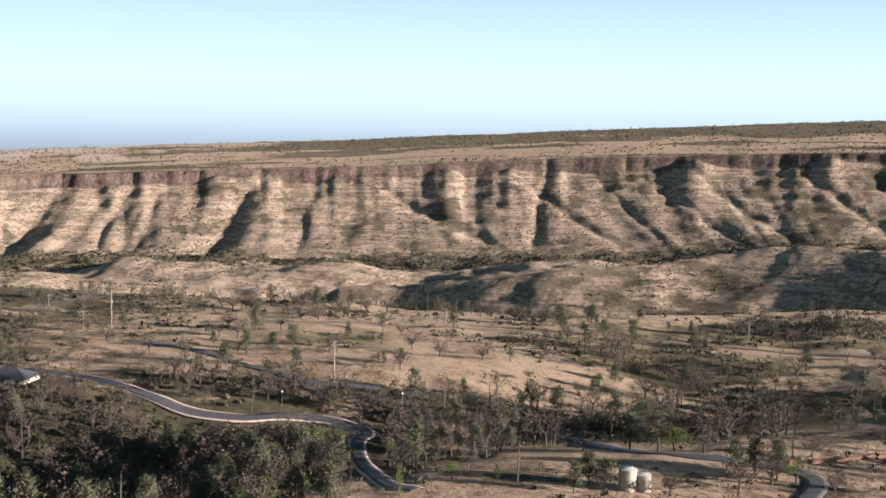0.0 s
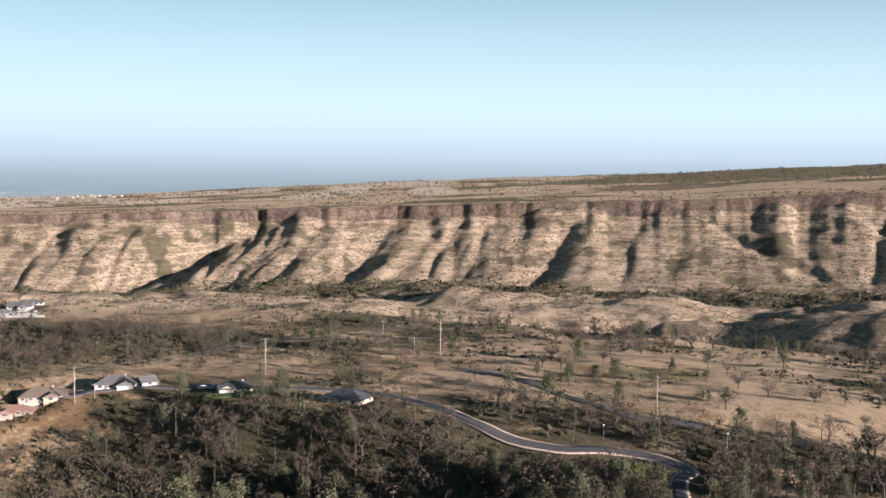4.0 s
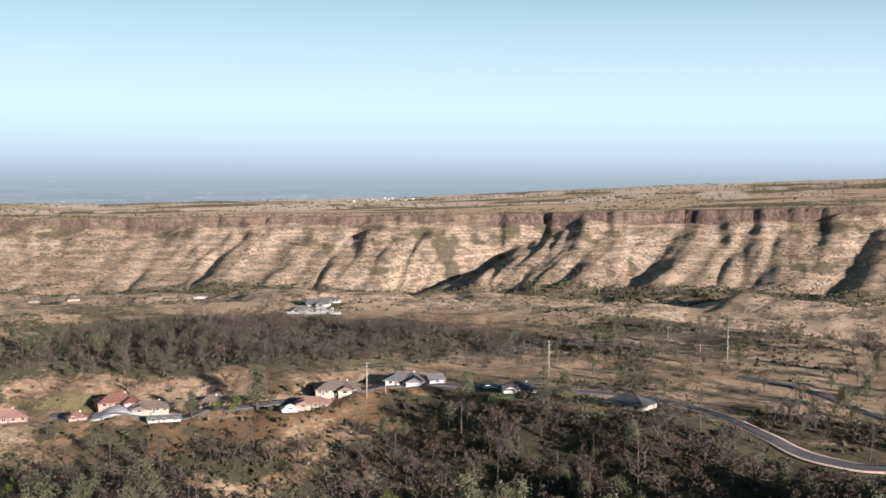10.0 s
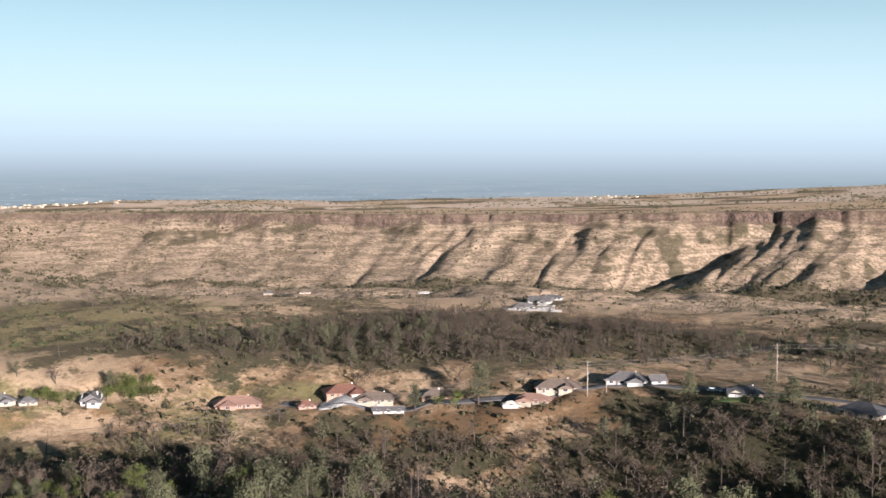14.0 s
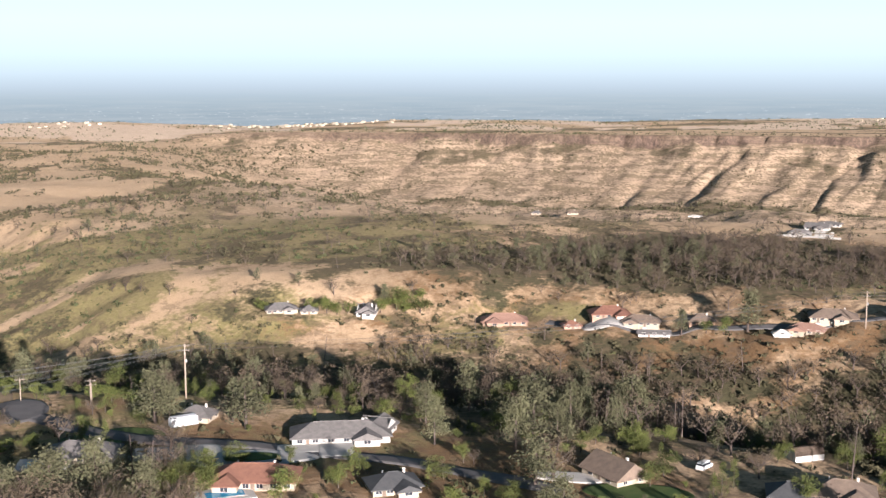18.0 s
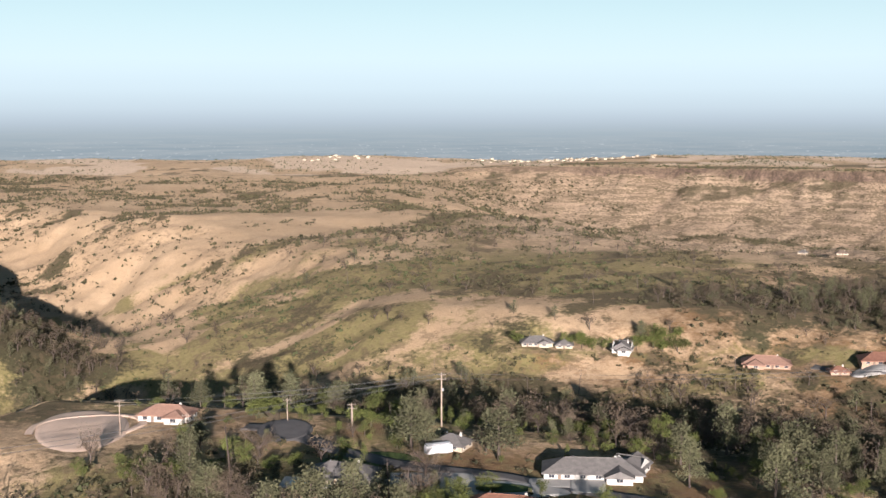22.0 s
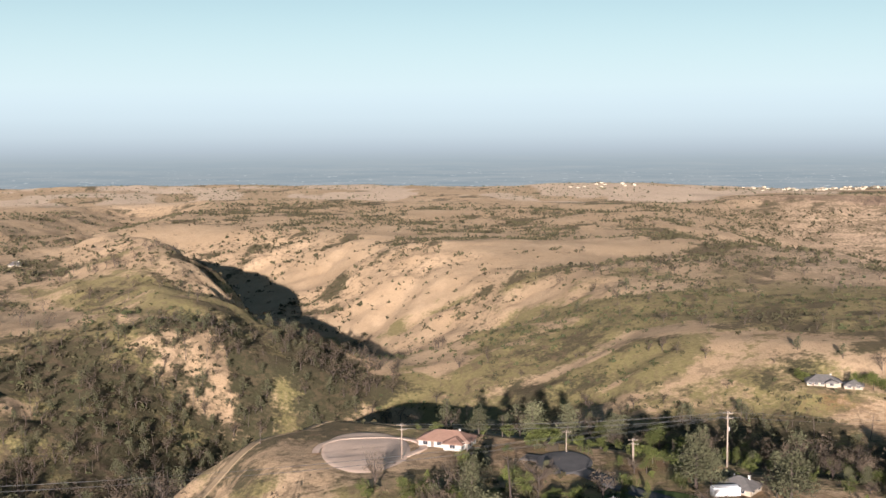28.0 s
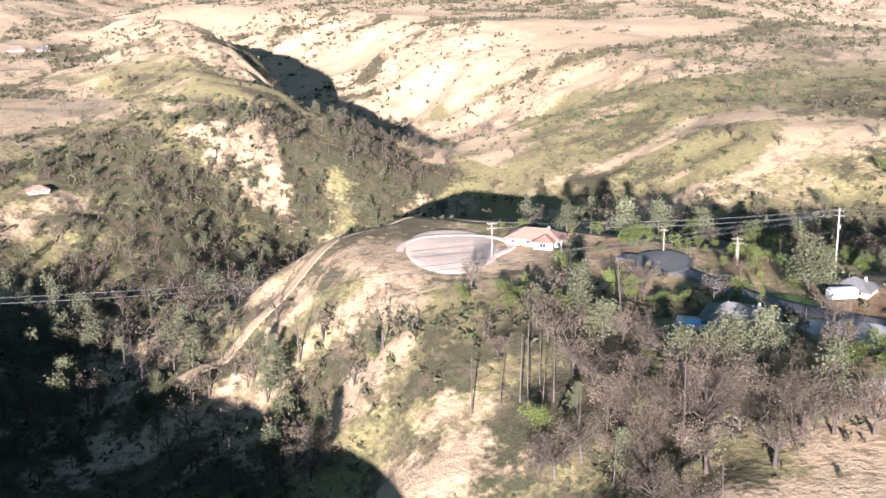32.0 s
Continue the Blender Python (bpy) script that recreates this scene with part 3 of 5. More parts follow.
# ---- building blocks for things ----
def part(name, bm, material, parent, label="", smooth=False):
    me = bpy.data.meshes.new(name)
    bm.to_mesh(me)
    bm.free()
    me.materials.append(material)
    if smooth:
        me.shade_smooth()
    ob = new(name, me)
    ob.parent = parent
    return tagged(ob, label)


def thing(name, label, category, x, y, turn=0.0, z=None, group=""):
    ob = new(name)
    ob.empty_display_size = 0.5
    ob.matrix_basis = pose(x, y, float(height(x, y)) if z is None else z, 0, 0, turn)
    return tagged(ob, label, category, group)


def box(bm, x0, x1, y0, y1, z0, z1):
    v = [bm.verts.new(p) for p in ((x0, y0, z0), (x1, y0, z0), (x1, y1, z0), (x0, y1, z0), (x0, y0, z1), (x1, y0, z1), (x1, y1, z1), (x0, y1, z1))]
    for f in ((3, 2, 1, 0), (4, 5, 6, 7), (0, 1, 5, 4), (1, 2, 6, 5), (2, 3, 7, 6), (3, 0, 4, 7)):
        bm.faces.new([v[i] for i in f])
    return bm


def cube(*s):
    return box(bmesh.new(), *s)


def tube(bm, a, b, ra, rb, sides=6, caps=True):
    a, b = Vector(a), Vector(b)
    d = (b - a).normalized()
    u = d.orthogonal().normalized()
    w = d.cross(u)
    rings = []
    for c, rad in ((a, ra), (b, rb)):
        rings.append([bm.verts.new(c + rad * (math.cos(math.tau * k / sides) * u + math.sin(math.tau * k / sides) * w)) for k in range(sides)])
    for k in range(sides):
        q = (k + 1) % sides
        bm.faces.new((rings[0][k], rings[0][q], rings[1][q], rings[1][k]))
    if caps:
        bm.faces.new(rings[1])
        bm.faces.new(rings[0][::-1])
    return bm


def bearing(x, y):
    return math.degrees(math.atan2(-x, y))


# ---- materials of the things ----
ASPHALT = two_tone("asphalt", (0.095, 0.09, 0.09), (0.135, 0.127, 0.124), 0.25, 0.8, 12)
CONCRETE = two_tone("concrete", (0.52, 0.49, 0.45), (0.42, 0.40, 0.37), 0.3, 0.9, 10)
GRAVEL = two_tone("gravel", (0.74, 0.56, 0.44), (0.62, 0.46, 0.35), 0.15, 0.95, 14)
DIRT = two_tone("dirt", (0.36, 0.27, 0.17), (0.25, 0.18, 0.11), 0.15, 0.95, 10)
LAWN = two_tone("lawn", (0.06, 0.10, 0.025), (0.10, 0.13, 0.04), 0.4, 0.9, 10)
WHITE = two_tone("white_paint", (0.58, 0.56, 0.52), (0.49, 0.47, 0.435), 0.6, 0.7, 6)
CREAM = two_tone("cream_stucco", (0.46, 0.39, 0.295), (0.39, 0.33, 0.25), 0.6, 0.85, 8)
SALMON = two_tone("salmon_stucco", (0.42, 0.28, 0.20), (0.35, 0.23, 0.165), 0.6, 0.85, 8)
GREYROOF = two_tone("grey_shingles", (0.19, 0.175, 0.165), (0.125, 0.117, 0.112), 0.7, 0.9, 6)
BROWNROOF = two_tone("brown_shingles", (0.22, 0.165, 0.125), (0.15, 0.115, 0.09), 0.7, 0.9, 6)
DARKROOF = two_tone("charcoal_shingles", (0.06, 0.062, 0.066), (0.09, 0.09, 0.09), 0.7, 0.85, 6)
REDROOF = two_tone("clay_tiles", (0.25, 0.125, 0.085), (0.18, 0.09, 0.065), 0.8, 0.85, 5)
PINKROOF = two_tone("faded_clay_tiles", (0.34, 0.21, 0.155), (0.27, 0.16, 0.12), 0.8, 0.85, 5)
GLASS = two_tone("window_glass", (0.03, 0.035, 0.045), (0.05, 0.055, 0.065), 0.5, 0.12, 3)
TRIM = two_tone("trim_paint", (0.62, 0.58, 0.52), (0.52, 0.48, 0.43), 0.8, 0.6, 6)
WOOD = two_tone("weathered_wood", (0.42, 0.34, 0.27), (0.30, 0.24, 0.19), 1.2, 0.9, 9)
METAL = two_tone("grey_metal", (0.45, 0.45, 0.45), (0.36, 0.36, 0.37), 1.0, 0.45, 6, 0.005, 0.7)
WATER = two_tone("pool_water", (0.02, 0.22, 0.42), (0.03, 0.27, 0.48), 0.5, 0.08, 4)
RUBBER = two_tone("rubber", (0.02, 0.02, 0.02), (0.035, 0.035, 0.035), 3.0, 0.8)
CARPAINT = two_tone("white_car_paint", (0.75, 0.75, 0.75), (0.68, 0.68, 0.68), 0.8, 0.25, 4, 0.002)
BARK = two_tone("charred_bark", (0.06, 0.045, 0.038), (0.12, 0.095, 0.08), 1.5, 0.95, 6, 0.05, vary=0.3)
TWIGS = two_tone("brown_scorched_leaves", (0.16, 0.119, 0.081), (0.104, 0.08, 0.056), 0.6, 0.95, 5, vary=0.35)
PINE = two_tone("grey_green_needles", (0.135, 0.131, 0.07), (0.078, 0.079, 0.043), 0.5, 0.9, 5, vary=0.3)
LEAF = two_tone("green_leaves", (0.135, 0.147, 0.038), (0.062, 0.074, 0.022), 0.6, 0.85, 5, vary=0.35)
SHRUBS = two_tone("dry_brush", (0.052, 0.05, 0.026), (0.09, 0.077, 0.041), 0.05, 0.95, 30)
GREENBRUSH = two_tone("green_brush", (0.052, 0.062, 0.027), (0.085, 0.083, 0.037), 0.06, 0.95, 30)
LINE = two_tone("wire", (0.07, 0.07, 0.07), (0.05, 0.05, 0.05), 1.0, 0.5, 3, 0.001)


# ---- roads and yards, draped over the ground ----
def smooth_line(points, gap=4.0):
    pts = [Vector((*p, 0)) for p in points]
    pts = [pts[0] * 2 - pts[1]] + pts + [pts[-1] * 2 - pts[-2]]
    out = []
    for a, b, c, d in zip(pts[:-3], pts[1:-2], pts[2:-1], pts[3:]):
        n = max(2, int((c - b).length / gap))
        for k in range(n):
            u = k / n
            out.append(0.5 * (2 * b + (c - a) * u + (2 * a - 5 * b + 4 * c - d) * u * u + (3 * b - a - 3 * c + d) * u ** 3))
    return out + [pts[-2]]


def ribbon(name, points, wide, material, label, lift=0.35, category="road", kind="structure"):
    line = smooth_line(points)
    bm = bmesh.new()
    rows = []
    for k, p in enumerate(line):
        d = (line[min(k + 1, len(line) - 1)] - line[max(k - 1, 0)]).normalized()
        side = Vector((-d.y, d.x, 0))
        mid = float(height(p.x, p.y))
        row = []
        for u in (-1.0, -0.96, -0.5, 0, 0.5, 0.96, 1.0):
            q = p + side * (u * wide / 2)
            low = -lift - 0.25 if abs(u) == 1.0 else 0.0
            row.append(bm.verts.new((q.x, q.y, max(float(height(q.x, q.y)), mid - 0.3) + lift + low)))
        rows.append(row)
    for a, b in zip(rows[:-1], rows[1:]):
        for k in range(6):
            bm.faces.new((a[k + 1], a[k], b[k], b[k + 1]))
    ob = part(name, bm, material, None, smooth=True)
    return tagged(ob, label, category, kind=kind)


def yard(name, x, y, a, b, turn, material, label, lift=0.25, category="pavement", round_=2.0):
    bm = bmesh.new()
    c, s = math.cos(radians(turn)), math.sin(radians(turn))
    n, m = 48, 14
    rings = []
    for i in range(m + 1):
        f = i / m
        ring = []
        for k in range(n):
            t = math.tau * k / n
            u = math.copysign(abs(math.cos(t)) ** (2 / round_), math.cos(t)) * a * f
            v = math.copysign(abs(math.sin(t)) ** (2 / round_), math.sin(t)) * b * f
            wx, wy = x + u * c - v * s, y + u * s + v * c
            ring.append(bm.verts.new((wx, wy, float(height(wx, wy)) + lift - (lift + 0.3 if i == m else 0))))
        rings.append(ring)
    for r0, r1 in zip(rings[:-1], rings[1:]):
        for k in range(n):
            q = (k + 1) % n
            bm.faces.new((r0[k], r1[k], r1[q], r0[q]))
    ob = part(name, bm, material, None, smooth=True)
    return tagged(ob, label, category, kind="structure")


ribbon("road", MAIN_ROAD[7:], 6.8, GRAVEL, "pale gravel verges along the winding road", 0.2)
ribbon("road", MAIN_ROAD, 4.9, ASPHALT, "winding dark asphalt road with pale verges")
ribbon("road", STREET, 7.0, ASPHALT, "asphalt residential street past the houses")
ribbon("road", LANE, 6.0, DIRT, "pale dirt track along the canyon edge", 0.3)
ribbon("road", [(-366, 112), (-384, 116), (-402, 108), (-418, 94), (-430, 76), (-438, 56), (-428, 34), (-408, 12), (-390, -10), (-374, -30)], 4.6, DIRT, "pale dirt track along the ridge", 0.15)
ribbon("road", [(-376, 66), (-384, 74), (-395, 73), (-404, 64), (-405, 52), (-398, 42), (-388, 39)], 2.6, GRAVEL, "curved wheel track on the gravel turning place", 0.42)
ribbon("road", CORNER, 7.0, ASPHALT, "asphalt road bending past the water tanks", 0.25)
ribbon("road", TRACK, 5.0, ASPHALT, "narrow asphalt lane through dry grass", 0.3)
yard("pavement", -388.2, 55.5, 15, 27, 82, GRAVEL, "pale gravel turning place with wheel tracks", 0.3)
yard("pavement", -353.7, 111.9, 9, 12, 72, ASPHALT, "asphalt turning circle at the street end", 0.45)
yard("pavement", -270.5, 171.0, 5, 11, 58, CONCRETE, "concrete driveway in front of white house", 0.45, round_=6)
yard("pavement", -272.7, 163.5, 9, 4, 59, CONCRETE, "concrete apron beside the garage", 0.4, round_=6)
yard("pavement", -273.9, 145.2, 20, 7, 62, CONCRETE, "curved concrete drive round a planted oval", 0.4)
yard("garden_bed", -273.2, 146.6, 8, 3.5, 62, LAWN, "planted oval of low green cover", 0.7, "garden bed")
yard("pavement", -290.5, 131.7, 14, 5, 66, CONCRETE, "concrete driveway beside grey roofed house", 0.4, round_=4)
yard("lawn", -312.1, 124.4, 15, 8, 68, LAWN, "green watered lawn beside the street", 0.3, "lawn")
yard("lawn", -193.8, 209.0, 14, 7, 43, LAWN, "green lawn before cream house", 0.3, "lawn")
yard("pavement", -212.2, 203.5, 9, 4, 46, CONCRETE, "concrete drive beside cream house", 0.35, round_=5)
yard("lawn", -218.7, 464.1, 16, 5, 25, LAWN, "shaded green lawn below the road", 0.3, "lawn")
yard("pavement", -382.8, 390.7, 12, 6, 44, CONCRETE, "concrete driveway by terracotta house", 0.5, round_=5)


# ---- houses ----
def hip_roof(bm, x0, x1, y0, y1, z, rise, gable=False, over=0.7, thick=0.28):
    x0, x1, y0, y1 = x0 - over, x1 + over, y0 - over, y1 + over
    long = (x1 - x0) >= (y1 - y0)
    half = (y1 - y0) / 2 if long else (x1 - x0) / 2
    inset = 0.0 if gable else half
    cx, cy = (x0 + x1) / 2, (y0 + y1) / 2
    low = [bm.verts.new(p) for p in ((x0, y0, z - thick), (x1, y0, z - thick), (x1, y1, z - thick), (x0, y1, z - thick))]
    eave = [bm.verts.new(p) for p in ((x0, y0, z), (x1, y0, z), (x1, y1, z), (x0, y1, z))]
    if long:
        r = [bm.verts.new((x0 + inset, cy, z + rise)), bm.verts.new((x1 - inset, cy, z + rise))]
        faces = ((eave[0], eave[1], r[1], r[0]), (eave[1], eave[2], r[1]), (eave[2], eave[3], r[0], r[1]), (eave[3], eave[0], r[0]))
    else:
        r = [bm.verts.new((cx, y0 + inset, z + rise)), bm.verts.new((cx, y1 - inset, z + rise))]
        faces = ((eave[1], eave[2], r[1], r[0]), (eave[0], eave[1], r[0]), (eave[3], eave[0], r[0], r[1]), (eave[2], eave[3], r[1]))
    for f in faces:
        bm.faces.new(f)
    for k in range(4):
        q = (k + 1) % 4
        bm.faces.new((low[k], low[q], eave[q], eave[k]))
    bm.faces.new(low[::-1])
    return bm


def window(house, x, y, z, w, h, facing):
    """facing: 0 the front, 1 the right end, 2 the back, 3 the left end."""
    m = pose(x, y, z, 0, 0, 90 * facing)
    frame_ = part("window", cube(-w / 2 - 0.12, w / 2 + 0.12, -0.10, 0.06, -0.12, h + 0.12), TRIM, house)
    frame_.matrix_basis = m
    for k in (-1, 1):
        pane = part("pane", cube(min(0.04 * k, w / 2 * k), max(0.04 * k, w / 2 * k), -0.14, -0.06, 0, h), GLASS, frame_)


def house(x, y, w, d, h, roof, wall, label, turn=0.0, wing=None, gable=False, rise=None, windows=3, garage=0, chimney=True, name="house", storeys=1):
    """wing: x of its middle, width, how far it stands out, gable or not; garage: doors in the wing."""
    turn = bearing(x, y) + turn
    c, s = math.cos(radians(turn)), math.sin(radians(turn))
    zs = [float(height(x + u * c - v * s, y + u * s + v * c)) for u in (-w / 2, 0, w / 2) for v in (-d / 2, 0, d / 2)]
    base = sum(zs) / len(zs) - 0.2
    ob = thing(name, label, "house", x, y, turn, base)
    rise = rise or 0.22 * d + 0.6
    h = (h - 0.7) * storeys
    deep = base - min(zs) + 1.0
    part("wall", cube(-w / 2, w / 2, -d / 2, d / 2, -deep, h), wall, ob)
    if gable:
        bm = bmesh.new()
        for sx in (-1, 1):
            v = [bm.verts.new(p) for q in (0, -0.25) for p in ((sx * (w / 2 + q), -d / 2, h), (sx * (w / 2 + q), d / 2, h), (sx * (w / 2 + q), 0, h + rise * d / (d + 1.4)))]
            bm.faces.new(v[:3]), bm.faces.new(v[3:][::-1])
            for k in range(3):
                bm.faces.new((v[k], v[(k + 1) % 3], v[3 + (k + 1) % 3], v[3 + k]))
        bmesh.ops.recalc_face_normals(bm, faces=bm.faces)
        part("gable", bm, wall, ob)
    r = part("roof", hip_roof(bmesh.new(), -w / 2, w / 2, -d / 2, d / 2, h, rise, gable), roof, ob)
    ridge = max(0.5, (w - d) / 2 - 0.3) if not gable else w / 2 + 0.6
    part("ridge_cap", tube(bmesh.new(), (-ridge, 0, h + rise), (ridge, 0, h + rise), 0.16, 0.16, 6), roof, r)
    if chimney:
        part("chimney", cube(w * 0.22, w * 0.22 + 0.6, 0.8, 1.4, h, h + rise + 0.35), TRIM, r)
        part("vent_pipe", tube(bmesh.new(), (-w * 0.2, 1.0, h), (-w * 0.2, 1.0, h + rise + 0.2), 0.1, 0.1, 6), METAL, r)
    span = (-w / 2, w / 2)
    if wing:
        wx, ww, out, wg = wing
        part("wing_wall", cube(wx - ww / 2, wx + ww / 2, -d / 2 - out, -d / 2 + 0.6, -deep, h), wall, ob)
        part("wing_roof", hip_roof(bmesh.new(), wx - ww / 2, wx + ww / 2, -d / 2 - out, 0.0, h + 0.05, 0.2 * ww + 0.4, wg), roof, ob)
        if wg:
            bm = bmesh.new()
            yy = -d / 2 - out
            v = [bm.verts.new(p) for q in (0, 0.25) for p in ((wx - ww / 2, yy + q, h), (wx + ww / 2, yy + q, h), (wx, yy + q, h + (0.2 * ww + 0.4) * ww / (ww + 1.4)))]
            bm.faces.new(v[:3]), bm.faces.new(v[3:][::-1])
            for k in range(3):
                bm.faces.new((v[k], v[3 + k], v[3 + (k + 1) % 3], v[(k + 1) % 3]))
            part("wing_gable", bm, wall, ob)
        if garage:
            for k in range(garage):
                gx = wx + (k - (garage - 1) / 2) * 3.2
                g = part("garage_door", cube(gx - 1.3, gx + 1.3, -d / 2 - out - 0.07, -d / 2 - out + 0.1, 0, 2.2), TRIM, ob)
                for row in range(4):
                    part("panel", cube(gx - 1.22, gx + 1.22, -d / 2 - out - 0.12, -d / 2 - out - 0.06, 0.06 + row * 0.54, 0.52 + row * 0.54), WHITE, g)
        else:
            window(ob, wx, -d / 2 - out, 1.0, min(1.8, ww * 0.4), 1.2, 0)
        span = (-w / 2, wx - ww / 2) if wx > 0 else (wx + ww / 2, w / 2)
    for level in range(storeys):
        z0 = 0.95 + level * h / storeys
        for k in range(windows):
            f = (k + 0.5) / windows
            window(ob, span[0] + f * (span[1] - span[0]), -d / 2, z0, 1.5, 1.25, 0)
        for sx, face in ((1, 1), (-1, 3)):
            for k in (-0.25, 0.25):
                window(ob, sx * w / 2, k * d, z0, 1.2, 1.2, face)
    dx = span[0] + (span[1] - span[0]) * (1.0 / windows)
    dr = part("door", cube(dx - 0.5, dx + 0.5, -d / 2 - 0.09, -d / 2 + 0.05, 0, 2.05), BROWNROOF, ob)
    part("handle", tube(bmesh.new(), (dx + 0.36, -d / 2 - 0.16, 1.0), (dx + 0.36, -d / 2 - 0.08, 1.0), 0.04, 0.04, 6), METAL, dr)
    part("door_step", cube(dx - 0.9, dx + 0.9, -d / 2 - 1.1, -d / 2, -deep * 0.5, 0.08), CONCRETE, ob)
    return ob


house(-390.5, 398.6, 18, 11, 3.0, REDROOF, SALMON, "terracotta house with hipped clay tile roof", 12, (5, 7, 4, False), garage=2, windows=2)
house(-373.6, 402.3, 17, 9, 2.8, BROWNROOF, CREAM, "pale ranch house with brown hipped roof", -6, (-4, 6, 3, True), windows=3)
house(-351.6, 417.7, 11.5, 9, 2.8, BROWNROOF, SALMON, "small tan house with brown hipped roof", 10, windows=3)
house(-305.5, 451.3, 20, 11, 3.0, BROWNROOF, CREAM, "cream house with broad brown hipped roof", 4, (3, 6, 2.5, True), windows=3)
house(-280.4, 469.7, 18, 11, 3.0, GREYROOF, WHITE, "white house with grey roof and front gables", 0, (4, 7, 3.5, True), garage=2, windows=2)
house(-267.6, 474.8, 7, 7, 2.8, GREYROOF, WHITE, "small white garage with grey gable roof", 20, gable=True, windows=1, chimney=False, name="garage")
house(-306.9, 434.5, 15, 8, 2.6, PINKROOF, CREAM, "salmon roofed house with pale walls", -12, (-3, 6, 3, True), windows=2)
house(-311.8, 423.6, 7, 5, 2.2, TRIM, WHITE, "low white outbuilding beside salmon house", 8, windows=1, chimney=False, name="outbuilding")
house(-360.5, 396.7, 14, 6, 2.4, GREYROOF, WHITE, "long low white shed with grey roof", 4, windows=3, chimney=False, gable=True, rise=1.2, name="shed")
house(-424.7, 363.5, 21, 11, 3.0, PINKROOF, SALMON, "wide house with faded clay tile roof", 3, (-5, 7, 3, False), windows=3)
house(-395.6, 379.2, 8, 6, 2.5, REDROOF, SALMON, "small red roofed cottage with chimney", 15, windows=2, name="cottage")
house(-472.3, 317.3, 9, 10, 3.0, GREYROOF, WHITE, "white gabled farmhouse with grey roof", -8, (1.5, 5.5, 3, True), gable=True, windows=1, rise=3.2)
house(-223.2, 470.8, 15, 8, 2.8, DARKROOF, CREAM, "low house with charcoal roof and pale garage", 5, (-4, 6, 2, True), garage=2, windows=2)
house(-168.5, 462.2, 18, 12, 3.0, DARKROOF, CREAM, "dark roofed house with bare pale end wall", -28, windows=3, chimney=False)
house(-474.0, 678.0, 15, 9, 3.0, GREYROOF, WHITE, "white gabled house on the hilltop terraces", -14, (3, 6, 3, True), windows=2, gable=True, rise=2.6)
house(-479.7, 699.3, 15, 9, 3.0, GREYROOF, WHITE, "low white house on the canyon edge", -10, (-3, 6, 3, False), windows=3, rise=1.3)
house(-463.3, 643.6, 14, 7, 2.6, GREYROOF, WHITE, "low white wing below the hilltop house", 6, windows=3, chimney=False)
house(-443.6, 641.6, 10, 6, 2.4, TRIM, WHITE, "flat white pool house on the hill", -8, windows=2, chimney=False, rise=0.5, name="pool_house")
house(-909.1, 1064.7, 15, 6, 2.6, TRIM, WHITE, "long white building on the canyon edge", 0, windows=4, chimney=False, rise=0.8)
house(-944.8, 904.6, 12, 8, 2.8, BROWNROOF, CREAM, "distant tan house near the canyon edge", 10, windows=2)
house(-1027.7, 926.9, 10, 8, 2.8, GREYROOF, CREAM, "distant grey roofed house near canyon", -10, windows=2)
house(-387.3, 82.6, 17, 9, 3.2, PINKROOF, WHITE, "white house with clay tile roof on ridge", -18, (4, 6, 3, False), windows=2)
house(-275.7, 175.9, 27, 11, 3.0, GREYROOF, WHITE, "long white house with grey roof and gables", 2, (7, 7, 3, True), garage=0, windows=4)
house(-273.9, 187.6, 8, 9, 3.0, GREYROOF, WHITE, "white end wing with grey gable roof", -18, gable=True, windows=2, chimney=False, name="wing_house")
house(-300.1, 111.0, 18, 10, 2.9, GREYROOF, CREAM, "cream house with grey hipped roof by pool", -16, (-4, 6, 2.5, False), windows=3)
house(-314.6, 151.1, 10, 8, 2.8, GREYROOF, CREAM, "pale house with grey roof behind trees", -24, windows=2)
house(-501.0, 286.3, 15, 9, 2.9, GREYROOF, CREAM, "grey roofed house among garden trees", 8, (3, 5, 2, True), windows=3)
house(-491.5, 296.4, 8, 7, 2.6, GREYROOF, CREAM, "grey roofed outbuilding among trees", 0, windows=2, chimney=False, name="outbuilding")
house(-255.3, 137.6, 21, 11, 3.2, REDROOF, CREAM, "red clay tiled house with arched porch", -10, (-6, 6, 3, False), windows=4)
house(-205.5, 213.0, 14, 10, 2.9, BROWNROOF, CREAM, "cream house with steep brown gable roof", -50, gable=True, rise=3.6, windows=2)
house(-160.5, 243.9, 15, 10, 3.0, BROWNROOF, CREAM, "brown roofed house with cream window bays", 4, (3, 6, 3, False), windows=3)
house(-168.4, 233.7, 9, 9, 2.8, DARKROOF, CREAM, "shaded side wing with charcoal roof", 4, windows=2, chimney=False, name="wing_house")
house(-230.7, 162.1, 12, 9, 2.8, DARKROOF, CREAM, "dark roofed house beside the street", 14, (2, 5, 3, True), windows=2)
house(-1124.9, -164.1, 14, 8, 2.8, PINKROOF, CREAM, "distant tan house among pines", 6, windows=3)
house(-1115.7, -139.9, 11, 8, 2.8, GREYROOF, CREAM, "distant pale house among pines", -6, windows=2)
house(-594.8, -92.0, 9, 6, 2.5, PINKROOF, CREAM, "small pale house on grassy hillside", 10, windows=2, chimney=False)


